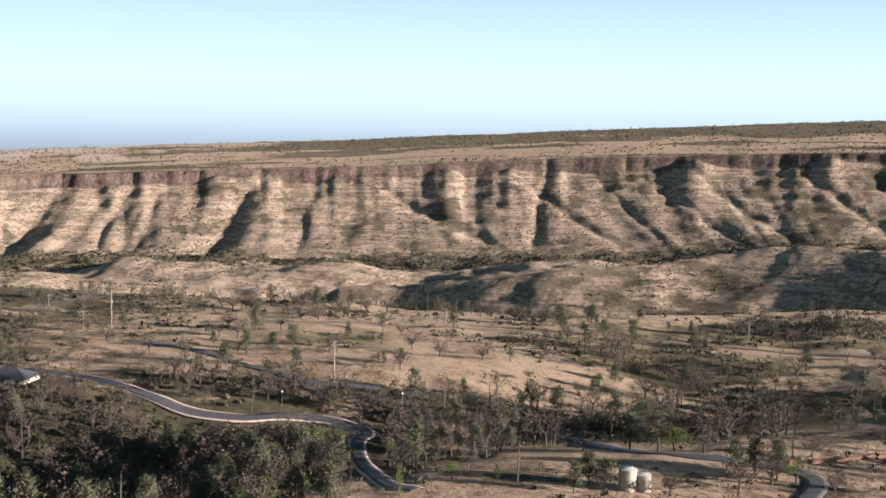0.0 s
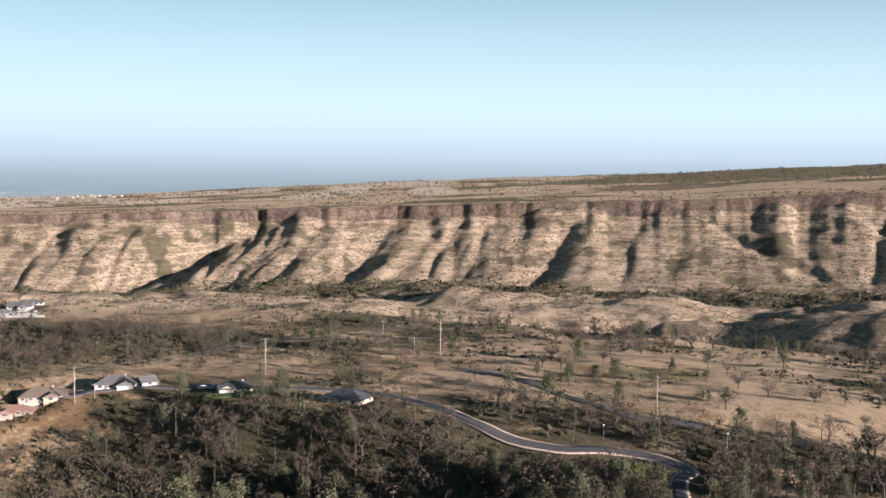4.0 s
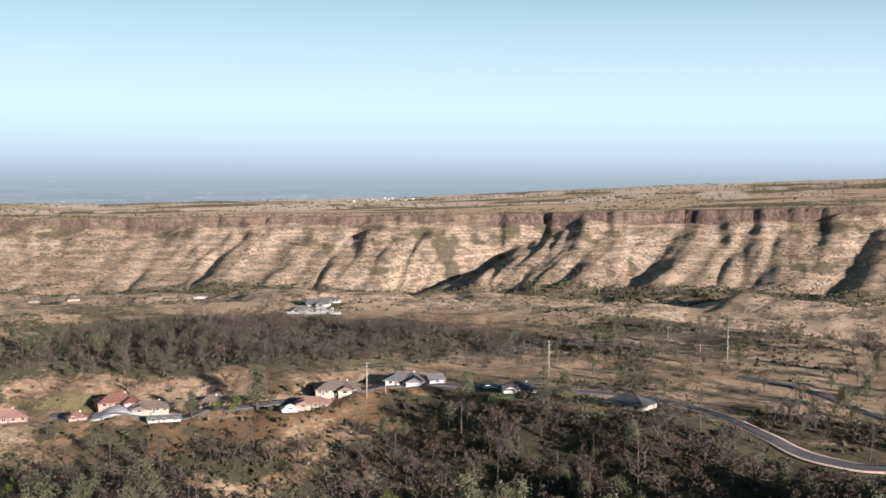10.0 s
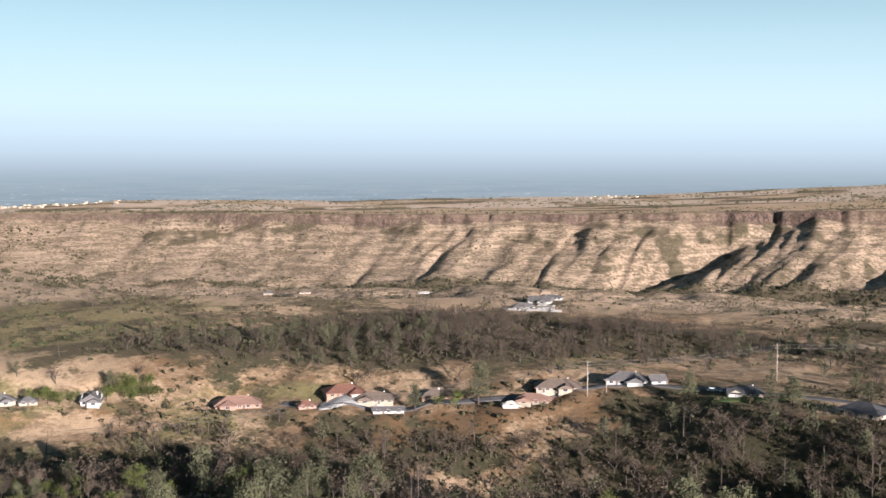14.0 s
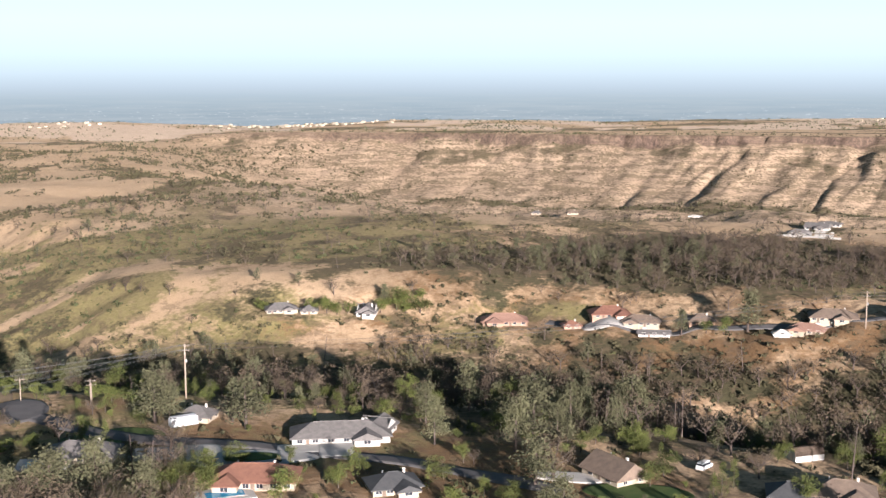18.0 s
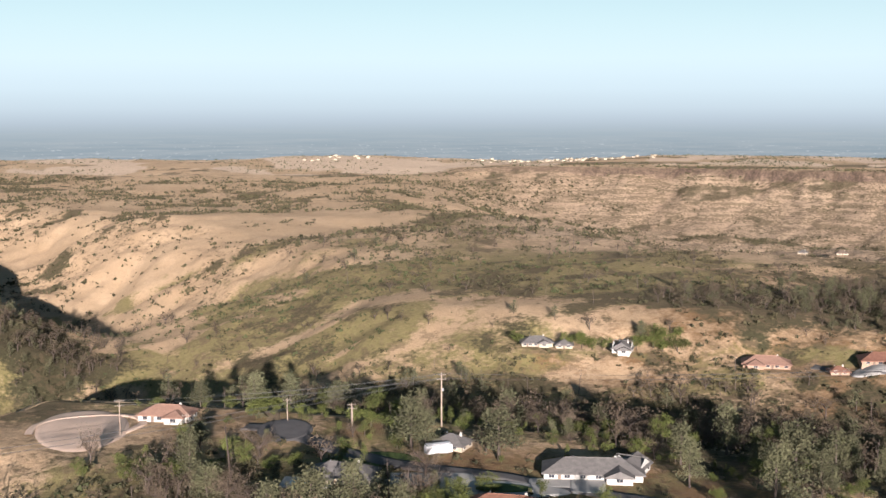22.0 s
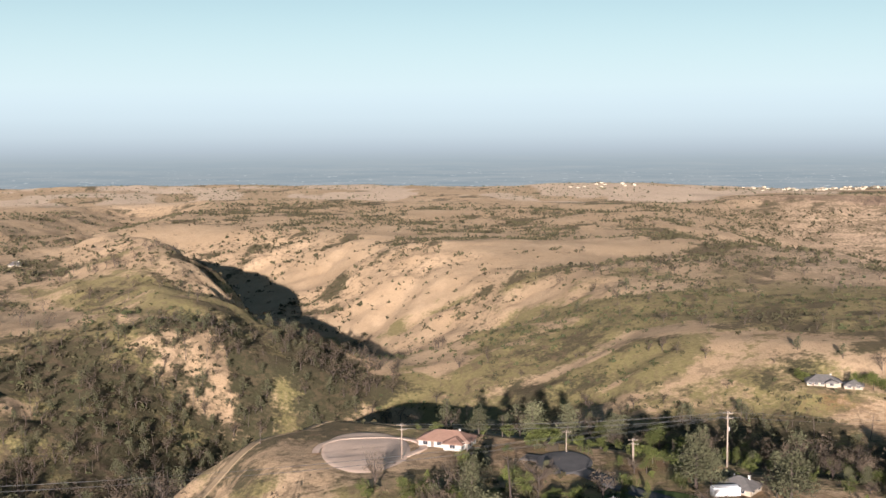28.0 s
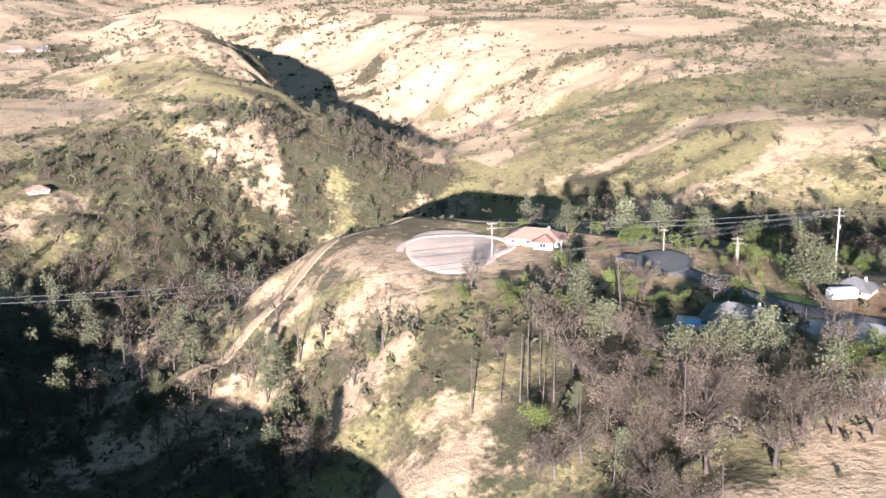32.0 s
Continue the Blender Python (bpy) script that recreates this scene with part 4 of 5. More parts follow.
def barrel_shed(x, y, turn, label):
    ob = thing("arched_shed", label, "shed", x, y, bearing(x, y) + turn)
    bm, n = bmesh.new(), 10
    ends = []
    for yy in (-4.5, 4.5):
        ends.append([bm.verts.new((-2.6 * math.cos(math.pi * k / n), yy, 1.6 + 1.9 * math.sin(math.pi * k / n))) for k in range(n + 1)])
    for k in range(n):
        bm.faces.new((ends[0][k], ends[0][k + 1], ends[1][k + 1], ends[1][k]))
    bmesh.ops.solidify(bm, geom=bm.faces[:], thickness=0.1)
    part("roof", bm, BROWNROOF, ob, smooth=True)
    bm = bmesh.new()
    for yy, flip in ((-4.3, 1), (4.3, -1)):
        v = [bm.verts.new(p) for p in [(-2.5, yy, -0.6), (2.5, yy, -0.6)] + [(2.5 * math.cos(math.pi * k / n), yy, 1.6 + 1.8 * math.sin(math.pi * k / n)) for k in range(n + 1)]]
        bm.faces.new(v[::flip])
    part("end_wall", bm, WHITE, ob)
    part("side_wall", cube(-2.55, -2.4, -4.4, 4.4, -0.6, 1.7), WHITE, ob)
    part("side_wall", cube(2.4, 2.55, -4.4, 4.4, -0.6, 1.7), WHITE, ob)
    part("door", cube(-1.1, 1.1, -4.42, -4.3, 0, 2.2), TRIM, ob)


barrel_shed(-184.6, 262.6, -55, "white arched shed with brown curved roof")


# ---- tanks, pools, vehicles ----
def tank(x, y, radius, tall, label):
    ob = thing("water_tank", label, "tank", x, y)
    part("shell", tube(bmesh.new(), (0, 0, -0.5), (0, 0, tall), radius, radius, 28), CREAM, ob, smooth=False)
    part("lid", tube(bmesh.new(), (0, 0, tall), (0, 0, tall + 0.5), radius * 1.02, radius * 0.3, 28), TRIM, ob)
    part("hatch", tube(bmesh.new(), (radius * 0.4, 0, tall + 0.2), (radius * 0.4, 0, tall + 0.75), 0.35, 0.35, 12), METAL, ob)
    for k in (-0.22, 0.22):
        part("ladder_rail", tube(bmesh.new(), (k, -radius - 0.1, 0), (k, -radius - 0.1, tall + 0.6), 0.04, 0.04, 6), METAL, ob)
    for k in range(int(tall / 0.5)):
        part("rung", tube(bmesh.new(), (-0.22, -radius - 0.1, 0.4 + k * 0.5), (0.22, -radius - 0.1, 0.4 + k * 0.5), 0.025, 0.025, 5), METAL, ob)


tank(52.9, 329.8, 2.6, 6.0, "tall pale steel water tank by road")
tank(57.4, 330.0, 2.2, 4.6, "shorter pale steel water tank by road")


def pool(x, y, turn, label):
    turn = bearing(x, y) + turn
    ob = thing("swimming_pool", label, "pool", x, y, turn, float(height(x, y)) + 0.5)
    part("deck", cube(-7, 7, -4.5, 4.5, -1.2, 0), CONCRETE, ob)
    part("coping", cube(-5.0, 5.0, -2.5, 2.5, 0, 0.10), TRIM, ob)
    part("water", cube(-4.6, 4.6, -2.1, 2.1, 0.02, 0.13), WATER, ob)


pool(-300.1, 100.9, -10, "blue swimming pool with pale concrete deck")
pool(-251.6, 127.4, 10, "blue swimming pool beside red tiled house")


def vehicle(x, y, turn, length, wide, tall, label, name="car", cabin=(0.25, 0.85), paint=None):
    turn = bearing(x, y) + turn
    ob = thing(name, label, name.split("_")[-1], x, y, turn, float(height(x, y)) + 0.45)
    hood = tall * 0.55 if cabin[1] < 0.95 else tall * 0.9
    bm = cube(-length / 2, length / 2, -wide / 2, wide / 2, 0.35, hood)
    bmesh.ops.bevel(bm, geom=bm.edges[:], offset=0.12, segments=2, affect="EDGES")
    part("body", bm, paint or CARPAINT, ob)
    x0, x1 = -length / 2 + cabin[0] * length * 0.5, -length / 2 + cabin[1] * length
    bm = cube(x0, x1, -wide / 2 + 0.08, wide / 2 - 0.08, hood - 0.05, tall)
    for v in bm.verts:
        if v.co.z > hood:
            v.co.x += 0.35 if v.co.x < (x0 + x1) / 2 else -0.35
            v.co.y *= 0.88
    part("cabin", bm, paint or CARPAINT, ob)
    part("windscreen", cube(x0 + 0.1, x1 - 0.1, -wide / 2 + 0.05, wide / 2 - 0.05, hood + 0.05, hood + (tall - hood) * 0.7), GLASS, ob)
    for sx in (-1, 1):
        for sy in (-1, 1):
            c = (sx * length * 0.31, sy * (wide / 2 - 0.1))
            w = part("wheel", tube(bmesh.new(), (c[0], c[1] - 0.11, 0.34), (c[0], c[1] + 0.11, 0.34), 0.34, 0.34, 14), RUBBER, ob)
            part("rim", tube(bmesh.new(), (c[0], c[1] + sy * 0.1, 0.34), (c[0], c[1] + sy * 0.13, 0.34), 0.2, 0.2, 10), METAL, w)
        part("bumper", cube(min(sx * length / 2, sx * (length / 2 + 0.1)), max(sx * length / 2, sx * (length / 2 + 0.1)), -wide / 2 + 0.1, wide / 2 - 0.1, 0.38, 0.6), TRIM, ob)
    return ob


vehicle(-309.1, 144.1, 20, 8.0, 2.5, 3.1, "white motorhome parked on the driveway", "motorhome", (0.02, 0.99))
vehicle(-196.1, 236.2, 60, 5.4, 2.0, 2.2, "white van parked under dark trees", "van", (0.05, 0.8))
vehicle(-149.8, 259.9, 75, 6.5, 2.3, 2.9, "white trailer parked beside the house", "trailer", (0.02, 0.99))
vehicle(-237.7, 470.3, 15, 4.6, 1.8, 1.5, "white car parked by the dark roofed house", "car")
vehicle(-231.6, 470.0, 10, 4.8, 1.9, 1.7, "pale car parked by the dark roofed house", "car", paint=TRIM)
vehicle(-300.7, 447.4, 0, 5.0, 1.9, 1.8, "pale pickup parked by the village street", "pickup", (0.5, 0.75), TRIM)
vehicle(-317.5, 154.2, -20, 4.6, 1.8, 1.5, "white car parked behind the pale house", "car")


# ---- street lamps and low walls ----
GLOBE = two_tone("milky_glass", (0.8, 0.8, 0.78), (0.74, 0.74, 0.72), 2.0, 0.3, 3, 0.001)


def street_lamp(x, y, tall, label):
    ob = thing("street_lamp", label, "lamp", x, y, group="lamps along the road")
    part("base", tube(bmesh.new(), (0, 0, -0.4), (0, 0, 0.5), 0.2, 0.16, 10), METAL, ob)
    part("pole", tube(bmesh.new(), (0, 0, 0.5), (0, 0, tall), 0.09, 0.06, 8), METAL, ob)
    bm = bmesh.new()
    bmesh.ops.create_uvsphere(bm, u_segments=12, v_segments=8, radius=0.42, matrix=Matrix.Translation((0, 0, tall + 0.3)))
    part("globe", bm, GLOBE, ob, "white globe", smooth=True)


for lx, ly in ((55.8, 381.4), (-14.8, 453.9), (107.4, 347.8), (-60.0, 446.0)):
    street_lamp(lx, ly, 5.0, "slim metal street lamp with white globe")


def low_wall(points, tall, material, label):
    """A free-standing wall of straight lengths with a cap, set into the ground."""
    ob = thing("garden_wall", label, "wall", *points[0])
    x0, y0, z0 = ob.location
    for (ax, ay), (bx, by) in zip(points[:-1], points[1:]):
        za, zb = float(height(ax, ay)) - z0, float(height(bx, by)) - z0
        d = Vector((bx - ax, by - ay, 0)).normalized()
        n = Vector((-d.y, d.x, 0)) * 0.22
        for name, lo, hi, wide in (("wall_length", -0.6, tall, 1.0), ("cap", tall, tall + 0.12, 1.4)):
            bm = bmesh.new()
            v = [bm.verts.new(Vector((px - x0, py - y0, pz + h)) + n * side * wide) for h in (lo, hi) for px, py, pz, side in ((ax, ay, za, -1), (bx, by, zb, -1), (bx, by, zb, 1), (ax, ay, za, 1))]
            for f in ((3, 2, 1, 0), (4, 5, 6, 7), (0, 1, 5, 4), (1, 2, 6, 5), (2, 3, 7, 6), (3, 0, 4, 7)):
                bm.faces.new([v[i] for i in f])
            part(name, bm, material, ob)


low_wall([(106.8, 358.7), (122.0, 363.5), (136.5, 368.0), (152.0, 372.0)], 1.0, REDROOF, "low red brick wall beside the road")
low_wall([(-471.9, 631.8), (-450.0, 634.5), (-428.5, 637.0)], 1.1, WHITE, "low white terrace wall below the hilltop house")
low_wall([(-480.3, 657.8), (-466.0, 662.0), (-452.0, 664.0)], 0.9, WHITE, "low white garden wall on the hilltop")


# ---- power poles and wires ----
def power_pole(x, y, tall, label, arms=2, turn=0.0):
    z = float(height(x, y))
    ob = thing("power_pole", label, "pole", x, y, bearing(x, y) + turn, z, "poles of the power line")
    part("shaft", tube(bmesh.new(), (0, 0, -0.8), (0, 0, tall), 0.30 if tall > 14 else 0.2, 0.22 if tall > 14 else 0.14, 10), WOOD, ob, smooth=True)
    for k in range(arms):
        za = tall - 0.7 - 1.5 * k
        arm = part("crossarm", cube(-1.45, 1.45, -0.2, -0.08, za - 0.06, za + 0.06), WOOD, ob)
        for u in (-1.35, -0.5, 0.5, 1.35):
            part("insulator", tube(bmesh.new(), (u, -0.12, za + 0.09), (u, -0.12, za + 0.36), 0.07, 0.05, 6), METAL, arm)
    if tall > 14:
        part("transformer", tube(bmesh.new(), (0.45, 0, tall - 6.0), (0.45, 0, tall - 5.0), 0.27, 0.27, 10), METAL, ob)
    return ob, Vector((x, y, z)), tall, radians(bearing(x, y) + turn)


POLES = {
    "a": power_pole(-338.5, 159.0, 17.5, "tall pale wooden power pole with crossarms"),
    "b": power_pole(-287.2, 447.8, 16.3, "tall wooden power pole beside the village"),
    "c": power_pole(-227.8, 513.7, 17.3, "tall wooden power pole above the road"),
    "d": power_pole(-163.8, 588.6, 18.9, "tallest wooden power pole on the slope"),
    "e": power_pole(-42.9, 474.1, 17.7, "tall wooden power pole in dry grass"),
    "f": power_pole(35.0, 475.7, 9.8, "short wooden pole among roadside brush"),
    "g": power_pole(-373.4, 64.7, 11.8, "wooden pole beside the gravel turning place"),
    "h": power_pole(-345.0, 130.9, 8.5, "short wooden pole on tan grass", 1),
    "i": power_pole(-363.0, 115.7, 7.6, "short wooden pole near the turning circle", 1),
    "j": power_pole(151.2, 583.7, 10.0, "wooden pole beside the pale track", 1),
    "k": power_pole(-176.1, 583.0, 9.2, "wooden pole on the wooded slope", 1),
    "l": power_pole(2.3, 617.0, 7.6, "wooden pole near the canyon edge", 1),
    "m": power_pole(-213.9, 646.5, 8.2, "thin wooden pole near canyon brush", 1),
    "n": power_pole(-362.7, 83.2, 7.2, "thin pole on the ridge top", 1),
    "o": power_pole(-281.2, 454.0, 6.5, "thin service pole by the red soil", 1),
    "p": power_pole(-343.5, 130.6, 7.5, "thin pole in pale grass", 1),
}


def wire(a, b, sag, radius=0.022):
    bm, n = bmesh.new(), 16
    prev = None
    for k in range(n + 1):
        u = k / n
        p = a.lerp(b, u) - Vector((0, 0, sag * 4 * u * (1 - u)))
        ring = [bm.verts.new(p + radius * Vector((0, math.cos(t), math.sin(t)))) for t in (0, 2.1, 4.2)]
        if prev:
            for i in range(3):
                bm.faces.new((prev[i], prev[(i + 1) % 3], ring[(i + 1) % 3], ring[i]))
        prev = ring
    return bm


def span(p, q, levels=2, sag=2.0, spread=(-1.35, -0.5, 0.5, 1.35)):
    (_, pa, ha, ta), (_, pb, hb, tb) = p, q
    ob = new("power_line")
    ob.matrix_basis = Matrix.Identity(4)
    tagged(ob, "thin sagging power wires strung between poles", "power line", "wires of the power line")
    for k in range(levels):
        for u in spread:
            e = [c + Vector((u * math.cos(t), u * math.sin(t), hh - 0.35 - 1.5 * k)) for c, hh, t in ((pa, ha, ta), (pb, hb, tb))]
            part("wire", wire(e[0], e[1], sag), LINE, ob)


span(POLES["a"], POLES["b"], 2, 4.0)
span(POLES["b"], POLES["c"], 2, 2.0)
span(POLES["c"], POLES["d"], 2, 2.0)
span(POLES["g"], POLES["a"], 2, 1.5)
span(POLES["d"], POLES["m"], 1, 1.0, (-0.5, 0.5))
FAR_POLE = power_pole(-330.0, -110.0, 14.0 - float(height(-330, -110)), "tall wooden power pole on the next ridge")
span(POLES["a"], FAR_POLE, 2, 5.0)


# ---- trees ----
rng = np.random.default_rng(7)


def leaf_cloud(centres, sizes, each, seed, leaf=0.75):
    """Many small tilted triangles about each centre."""
    g = np.random.default_rng(seed)
    n = len(centres) * each
    c = np.repeat(centres, each, 0) + g.normal(0, 1, (n, 3)) * np.repeat(sizes, each)[:, None] * 0.62
    s = np.repeat(sizes, each) * g.uniform(0.5, 1.0, n)
    v = g.normal(0, 1, (n, 3, 3))
    v /= np.linalg.norm(v, axis=2, keepdims=True)
    return (c[:, None, :] + v * s[:, None, None] * leaf).reshape(-1, 3), np.arange(n * 3).reshape(-1, 3)


def limb(a, b, ra, rb, sides=4):
    a, b = np.asarray(a, float), np.asarray(b, float)
    d = (b - a) / (np.linalg.norm(b - a) + 1e-9)
    u = np.cross(d, (0.3, 0.9, 0.2))
    u /= np.linalg.norm(u)
    w = np.cross(d, u)
    t = np.arange(sides) * math.tau / sides
    ring = np.cos(t)[:, None] * u + np.sin(t)[:, None] * w
    v = np.concatenate([a + ring * ra, b + ring * rb])
    f = []
    for k in range(sides):
        q = (k + 1) % sides
        f += [(k, q, sides + q), (k, sides + q, sides + k)]
    return v, np.array(f)


def gather(pieces):
    vs, fs, n = [], [], 0
    for v, f in pieces:
        vs.append(v), fs.append(f + n)
        n += len(v)
    return np.concatenate(vs), np.concatenate(fs)


def tree_shape(kind, seed, rich=1.0):
    """Arrays of trunk and crown for a tree about 10 m high."""
    g = np.random.default_rng(seed)
    wood, centres, sizes = [], [], []
    if kind == "bare":
        top = g.uniform(3.0, 4.2)
        lean = g.normal(0, 0.5, 2)
        wood.append(limb((0, 0, -0.6), (lean[0] * 0.5, lean[1] * 0.5, top), 0.30, 0.2, 6))
        for k in range(int(11 * rich) + 2):
            a = k * 2.4 + g.uniform(0, 0.8)
            z0 = top * g.uniform(0.55, 1.0)
            up = g.uniform(0.6, 1.5)
            p = np.array([lean[0] * 0.5 * z0 / top, lean[1] * 0.5 * z0 / top, z0])
            q = p + np.array([math.cos(a), math.sin(a), up]) * g.uniform(2.2, 3.6) * np.array([1, 1, 1.0])
            wood.append(limb(p, q, 0.13, 0.05, 4))
            for j in range(int(4 * rich) + 1):
                f = g.uniform(0.35, 1.0)
                m = p + (q - p) * f
                e = m + g.normal(0, 1, 3) * 1.0 + np.array([math.cos(a) * 0.6, math.sin(a) * 0.6, 1.0])
                wood.append(limb(m, e, 0.05, 0.015, 3))
                centres.append(e), sizes.append(g.uniform(0.45, 0.85) / rich ** 0.4)
                if rich > 0.6:
                    centres.append((m + e) / 2), sizes.append(0.55)
        each = 32 if rich > 0.6 else 26
    elif kind == "pine":
        tall = g.uniform(8.5, 11)
        wood.append(limb((0, 0, -0.6), (g.normal(0, 0.3), g.normal(0, 0.3), tall), 0.28, 0.06, 6))
        for k in range(int(44 * rich)):
            z0 = tall * g.uniform(0.22, 1.0)
            f = 1 - (z0 / tall - 0.22) / 0.85
            a = g.uniform(0, math.tau)
            reach = (0.35 + 2.5 * f ** 0.8) * g.uniform(0.55, 1.15)
            e = np.array([math.cos(a) * reach, math.sin(a) * reach, z0 + g.uniform(-0.1, 0.9)])
            wood.append(limb((0, 0, z0), e, 0.06, 0.02, 3))
            for s in (0.55, 1.0):
                centres.append(np.array([e[0] * s, e[1] * s, z0 + (e[2] - z0) * s])), sizes.append(g.uniform(0.6, 1.1) / (rich ** 0.4))
        each = 34 if rich > 0.6 else 13
    elif kind == "leafy":
        wood.append(limb((0, 0, -0.5), (g.normal(0, 0.2), g.normal(0, 0.2), 3.0), 0.24, 0.16, 6))
        lumps = [np.array([g.normal(0, 1.5), g.normal(0, 1.5), g.uniform(2.6, 7.4)]) for _ in range(8)]
        for k in range(int(88 * rich)):
            lump = lumps[k % 8]
            d = g.normal(0, 1, 3)
            e = lump + d / np.linalg.norm(d) * g.uniform(0.9, 1.9)
            e[2] = max(e[2], 0.9)
            if k % 8 == 0:
                wood.append(limb((0, 0, 2.4), lump, 0.09, 0.03, 3))
            centres.append(e), sizes.append(g.uniform(0.5, 0.9))
        each = 38 if rich > 0.6 else 14
    elif kind == "spire":
        wood.append(limb((0, 0, -0.4), (0, 0, 6.0), 0.16, 0.05, 5))
        for k in range(70):
            z0 = g.uniform(0.4, 8.5)
            a, rad = g.uniform(0, math.tau), 1.5 * (1 - (z0 / 9.0)) ** 0.7 * g.uniform(0.75, 1.05)
            centres.append(np.array([math.cos(a) * rad, math.sin(a) * rad, z0])), sizes.append(g.uniform(0.35, 0.6))
        each = 30
    else:  # a burnt snag
        tall = g.uniform(8, 12)
        tip = (g.normal(0, 0.5), g.normal(0, 0.5), tall)
        wood.append(limb((0, 0, -0.6), tip, 0.22, 0.05, 6))
        for k in range(14):
            f = g.uniform(0.35, 0.98)
            p = np.array(tip) * f
            a = g.uniform(0, math.tau)
            wood.append(limb(p, p + np.array([math.cos(a), math.sin(a), g.uniform(0.2, 0.9)]) * g.uniform(0.5, 1.6), 0.05, 0.012, 3))
            centres.append(p + np.array([math.cos(a), math.sin(a), 0.5]) * 0.9), sizes.append(0.3)
        each = 2
    return gather(wood), leaf_cloud(np.array(centres), np.array(sizes), each, seed + 50, (0.37 if kind in ("pine", "leafy", "spire") else 0.25) if rich > 0.6 else 0.46)


def array_mesh(name, v, f, material):
    me = bpy.data.meshes.new(name)
    me.vertices.add(len(v))
    me.vertices.foreach_set("co", np.asarray(v, np.float32).ravel())
    me.loops.add(len(f) * 3)
    me.loops.foreach_set("vertex_index", np.asarray(f, np.int32).ravel())
    me.polygons.add(len(f))
    me.polygons.foreach_set("loop_start", np.arange(0, len(f) * 3, 3, dtype=np.int32))
    me.update(calc_edges=True)
    me.materials.append(material)
    return me


KINDS = {
    "bare": ("burnt_oak", "scorched brown oak with thin bare limbs", TWIGS, 6),
    "pine": ("grey_pine", "grey-green foothill pine with open crown", PINE, 5),
    "leafy": ("green_tree", "leafy bright green garden tree", LEAF, 4),
    "spire": ("conifer", "dense dark green conical garden conifer", LEAF, 2),
    "snag": ("dead_tree", "bare charred trunk of dead tree", TWIGS, 4),
}
MODELS = {}
for kind, (name, label, crown_mat, variants) in KINDS.items():
    for k in range(variants):
        (wv, wf), (lv, lf) = tree_shape(kind, 100 + 17 * k + len(kind))
        MODELS[kind, k] = (array_mesh("trunk", wv, wf, BARK), array_mesh("crown", lv, lf, crown_mat))


def plant(kind, x, y, size, wide=1.0, label=None, group=""):
    name, base_label, _, variants = KINDS[kind]
    k = int(rng.integers(variants))
    ob = new(name)
    ob.matrix_basis = pose(x, y, float(height(x, y)), 0, 0, float(rng.uniform(0, 360))) @ Matrix.Diagonal((size * wide / 10, size * wide / 10, size / 10, 1))
    tagged(ob, label or base_label, "tree", group or f"{name.replace('_', ' ')}s on the hills")
    for part_name, me in zip(("trunk", "crown"), MODELS[kind, k]):
        c = new(part_name, me)
        c.parent = ob
    return ob


ROAD_LINES = [MAIN_ROAD, STREET, TRACK, CORNER]
BUILT = [o.location.xy.copy() for o in scene.objects if o.get("category") in ("house", "pool", "tank", "shed")]
BUILT_XY = np.array([tuple(p) for p in BUILT])


def clear_of_things(x, y, gap=11.0, sight=True):
    ok = np.ones(np.shape(x), bool)
    ok &= np.hypot(x + 382, y - 48) > 40
    for line in ROAD_LINES:
        ok &= from_line(x, y, line) > 5.5
    ok &= (np.hypot(x[:, None] - BUILT_XY[:, 0], y[:, None] - BUILT_XY[:, 1]) > gap).all(1)
    # keep the view of the houses and of the main road open
    r, a = np.hypot(x, y), np.arctan2(-x, y)
    for p in smooth_line(MAIN_ROAD, 12.0):
        hr, ha = math.hypot(p.x, p.y), math.atan2(-p.x, p.y)
        ok &= ~(sight & (np.abs(a - ha) * hr < 9) & (r < hr) & (r > hr - 18))
    for px, py in BUILT_XY:
        hr, ha = math.hypot(px, py), math.atan2(-px, py)
        ok &= ~(sight & (np.abs(a - ha) * hr < 10) & (r < hr) & (r > hr - 26))
    return ok


def scatter(n, r0, r1, a0, a1, seed):
    g = np.random.default_rng(seed)
    r = np.sqrt(g.uniform(r0 * r0, r1 * r1, n))
    a = np.radians(g.uniform(a0, a1, n))
    return -np.sin(a) * r, np.cos(a) * r, g


# trees that stand out, one by one
LANDMARKS_STREET = [("pine", -328.1, 421.3, 17.5, 1.25), ("pine", -351.4, 404.8, 11, 1.1), ("pine", -318.6, 139.7, 15, 1.5), ("pine", -317.0, 143.5, 11, 1.2), ("pine", -297.6, 158.1, 15, 1.5),
                    ("pine", -255.0, 193.3, 13, 1.0), ("pine", -237.1, 213.4, 18, 1.2), ("pine", -236.4, 206.6, 14, 1.2), ("pine", -212.1, 191.9, 13, 1.5), ("leafy", -219.7, 234.0, 9, 1.0),
                    ("pine", -228.5, 236.8, 12, 1.0), ("leafy", -225.2, 220.2, 6, 1.1), ("leafy", -227.5, 227.9, 6, 1.1), ("leafy", -187.1, 254.6, 7, 1.1), ("leafy", -168.0, 275.9, 12, 1.1),
                    ("bare", -174.1, 312.8, 15, 1.1)]
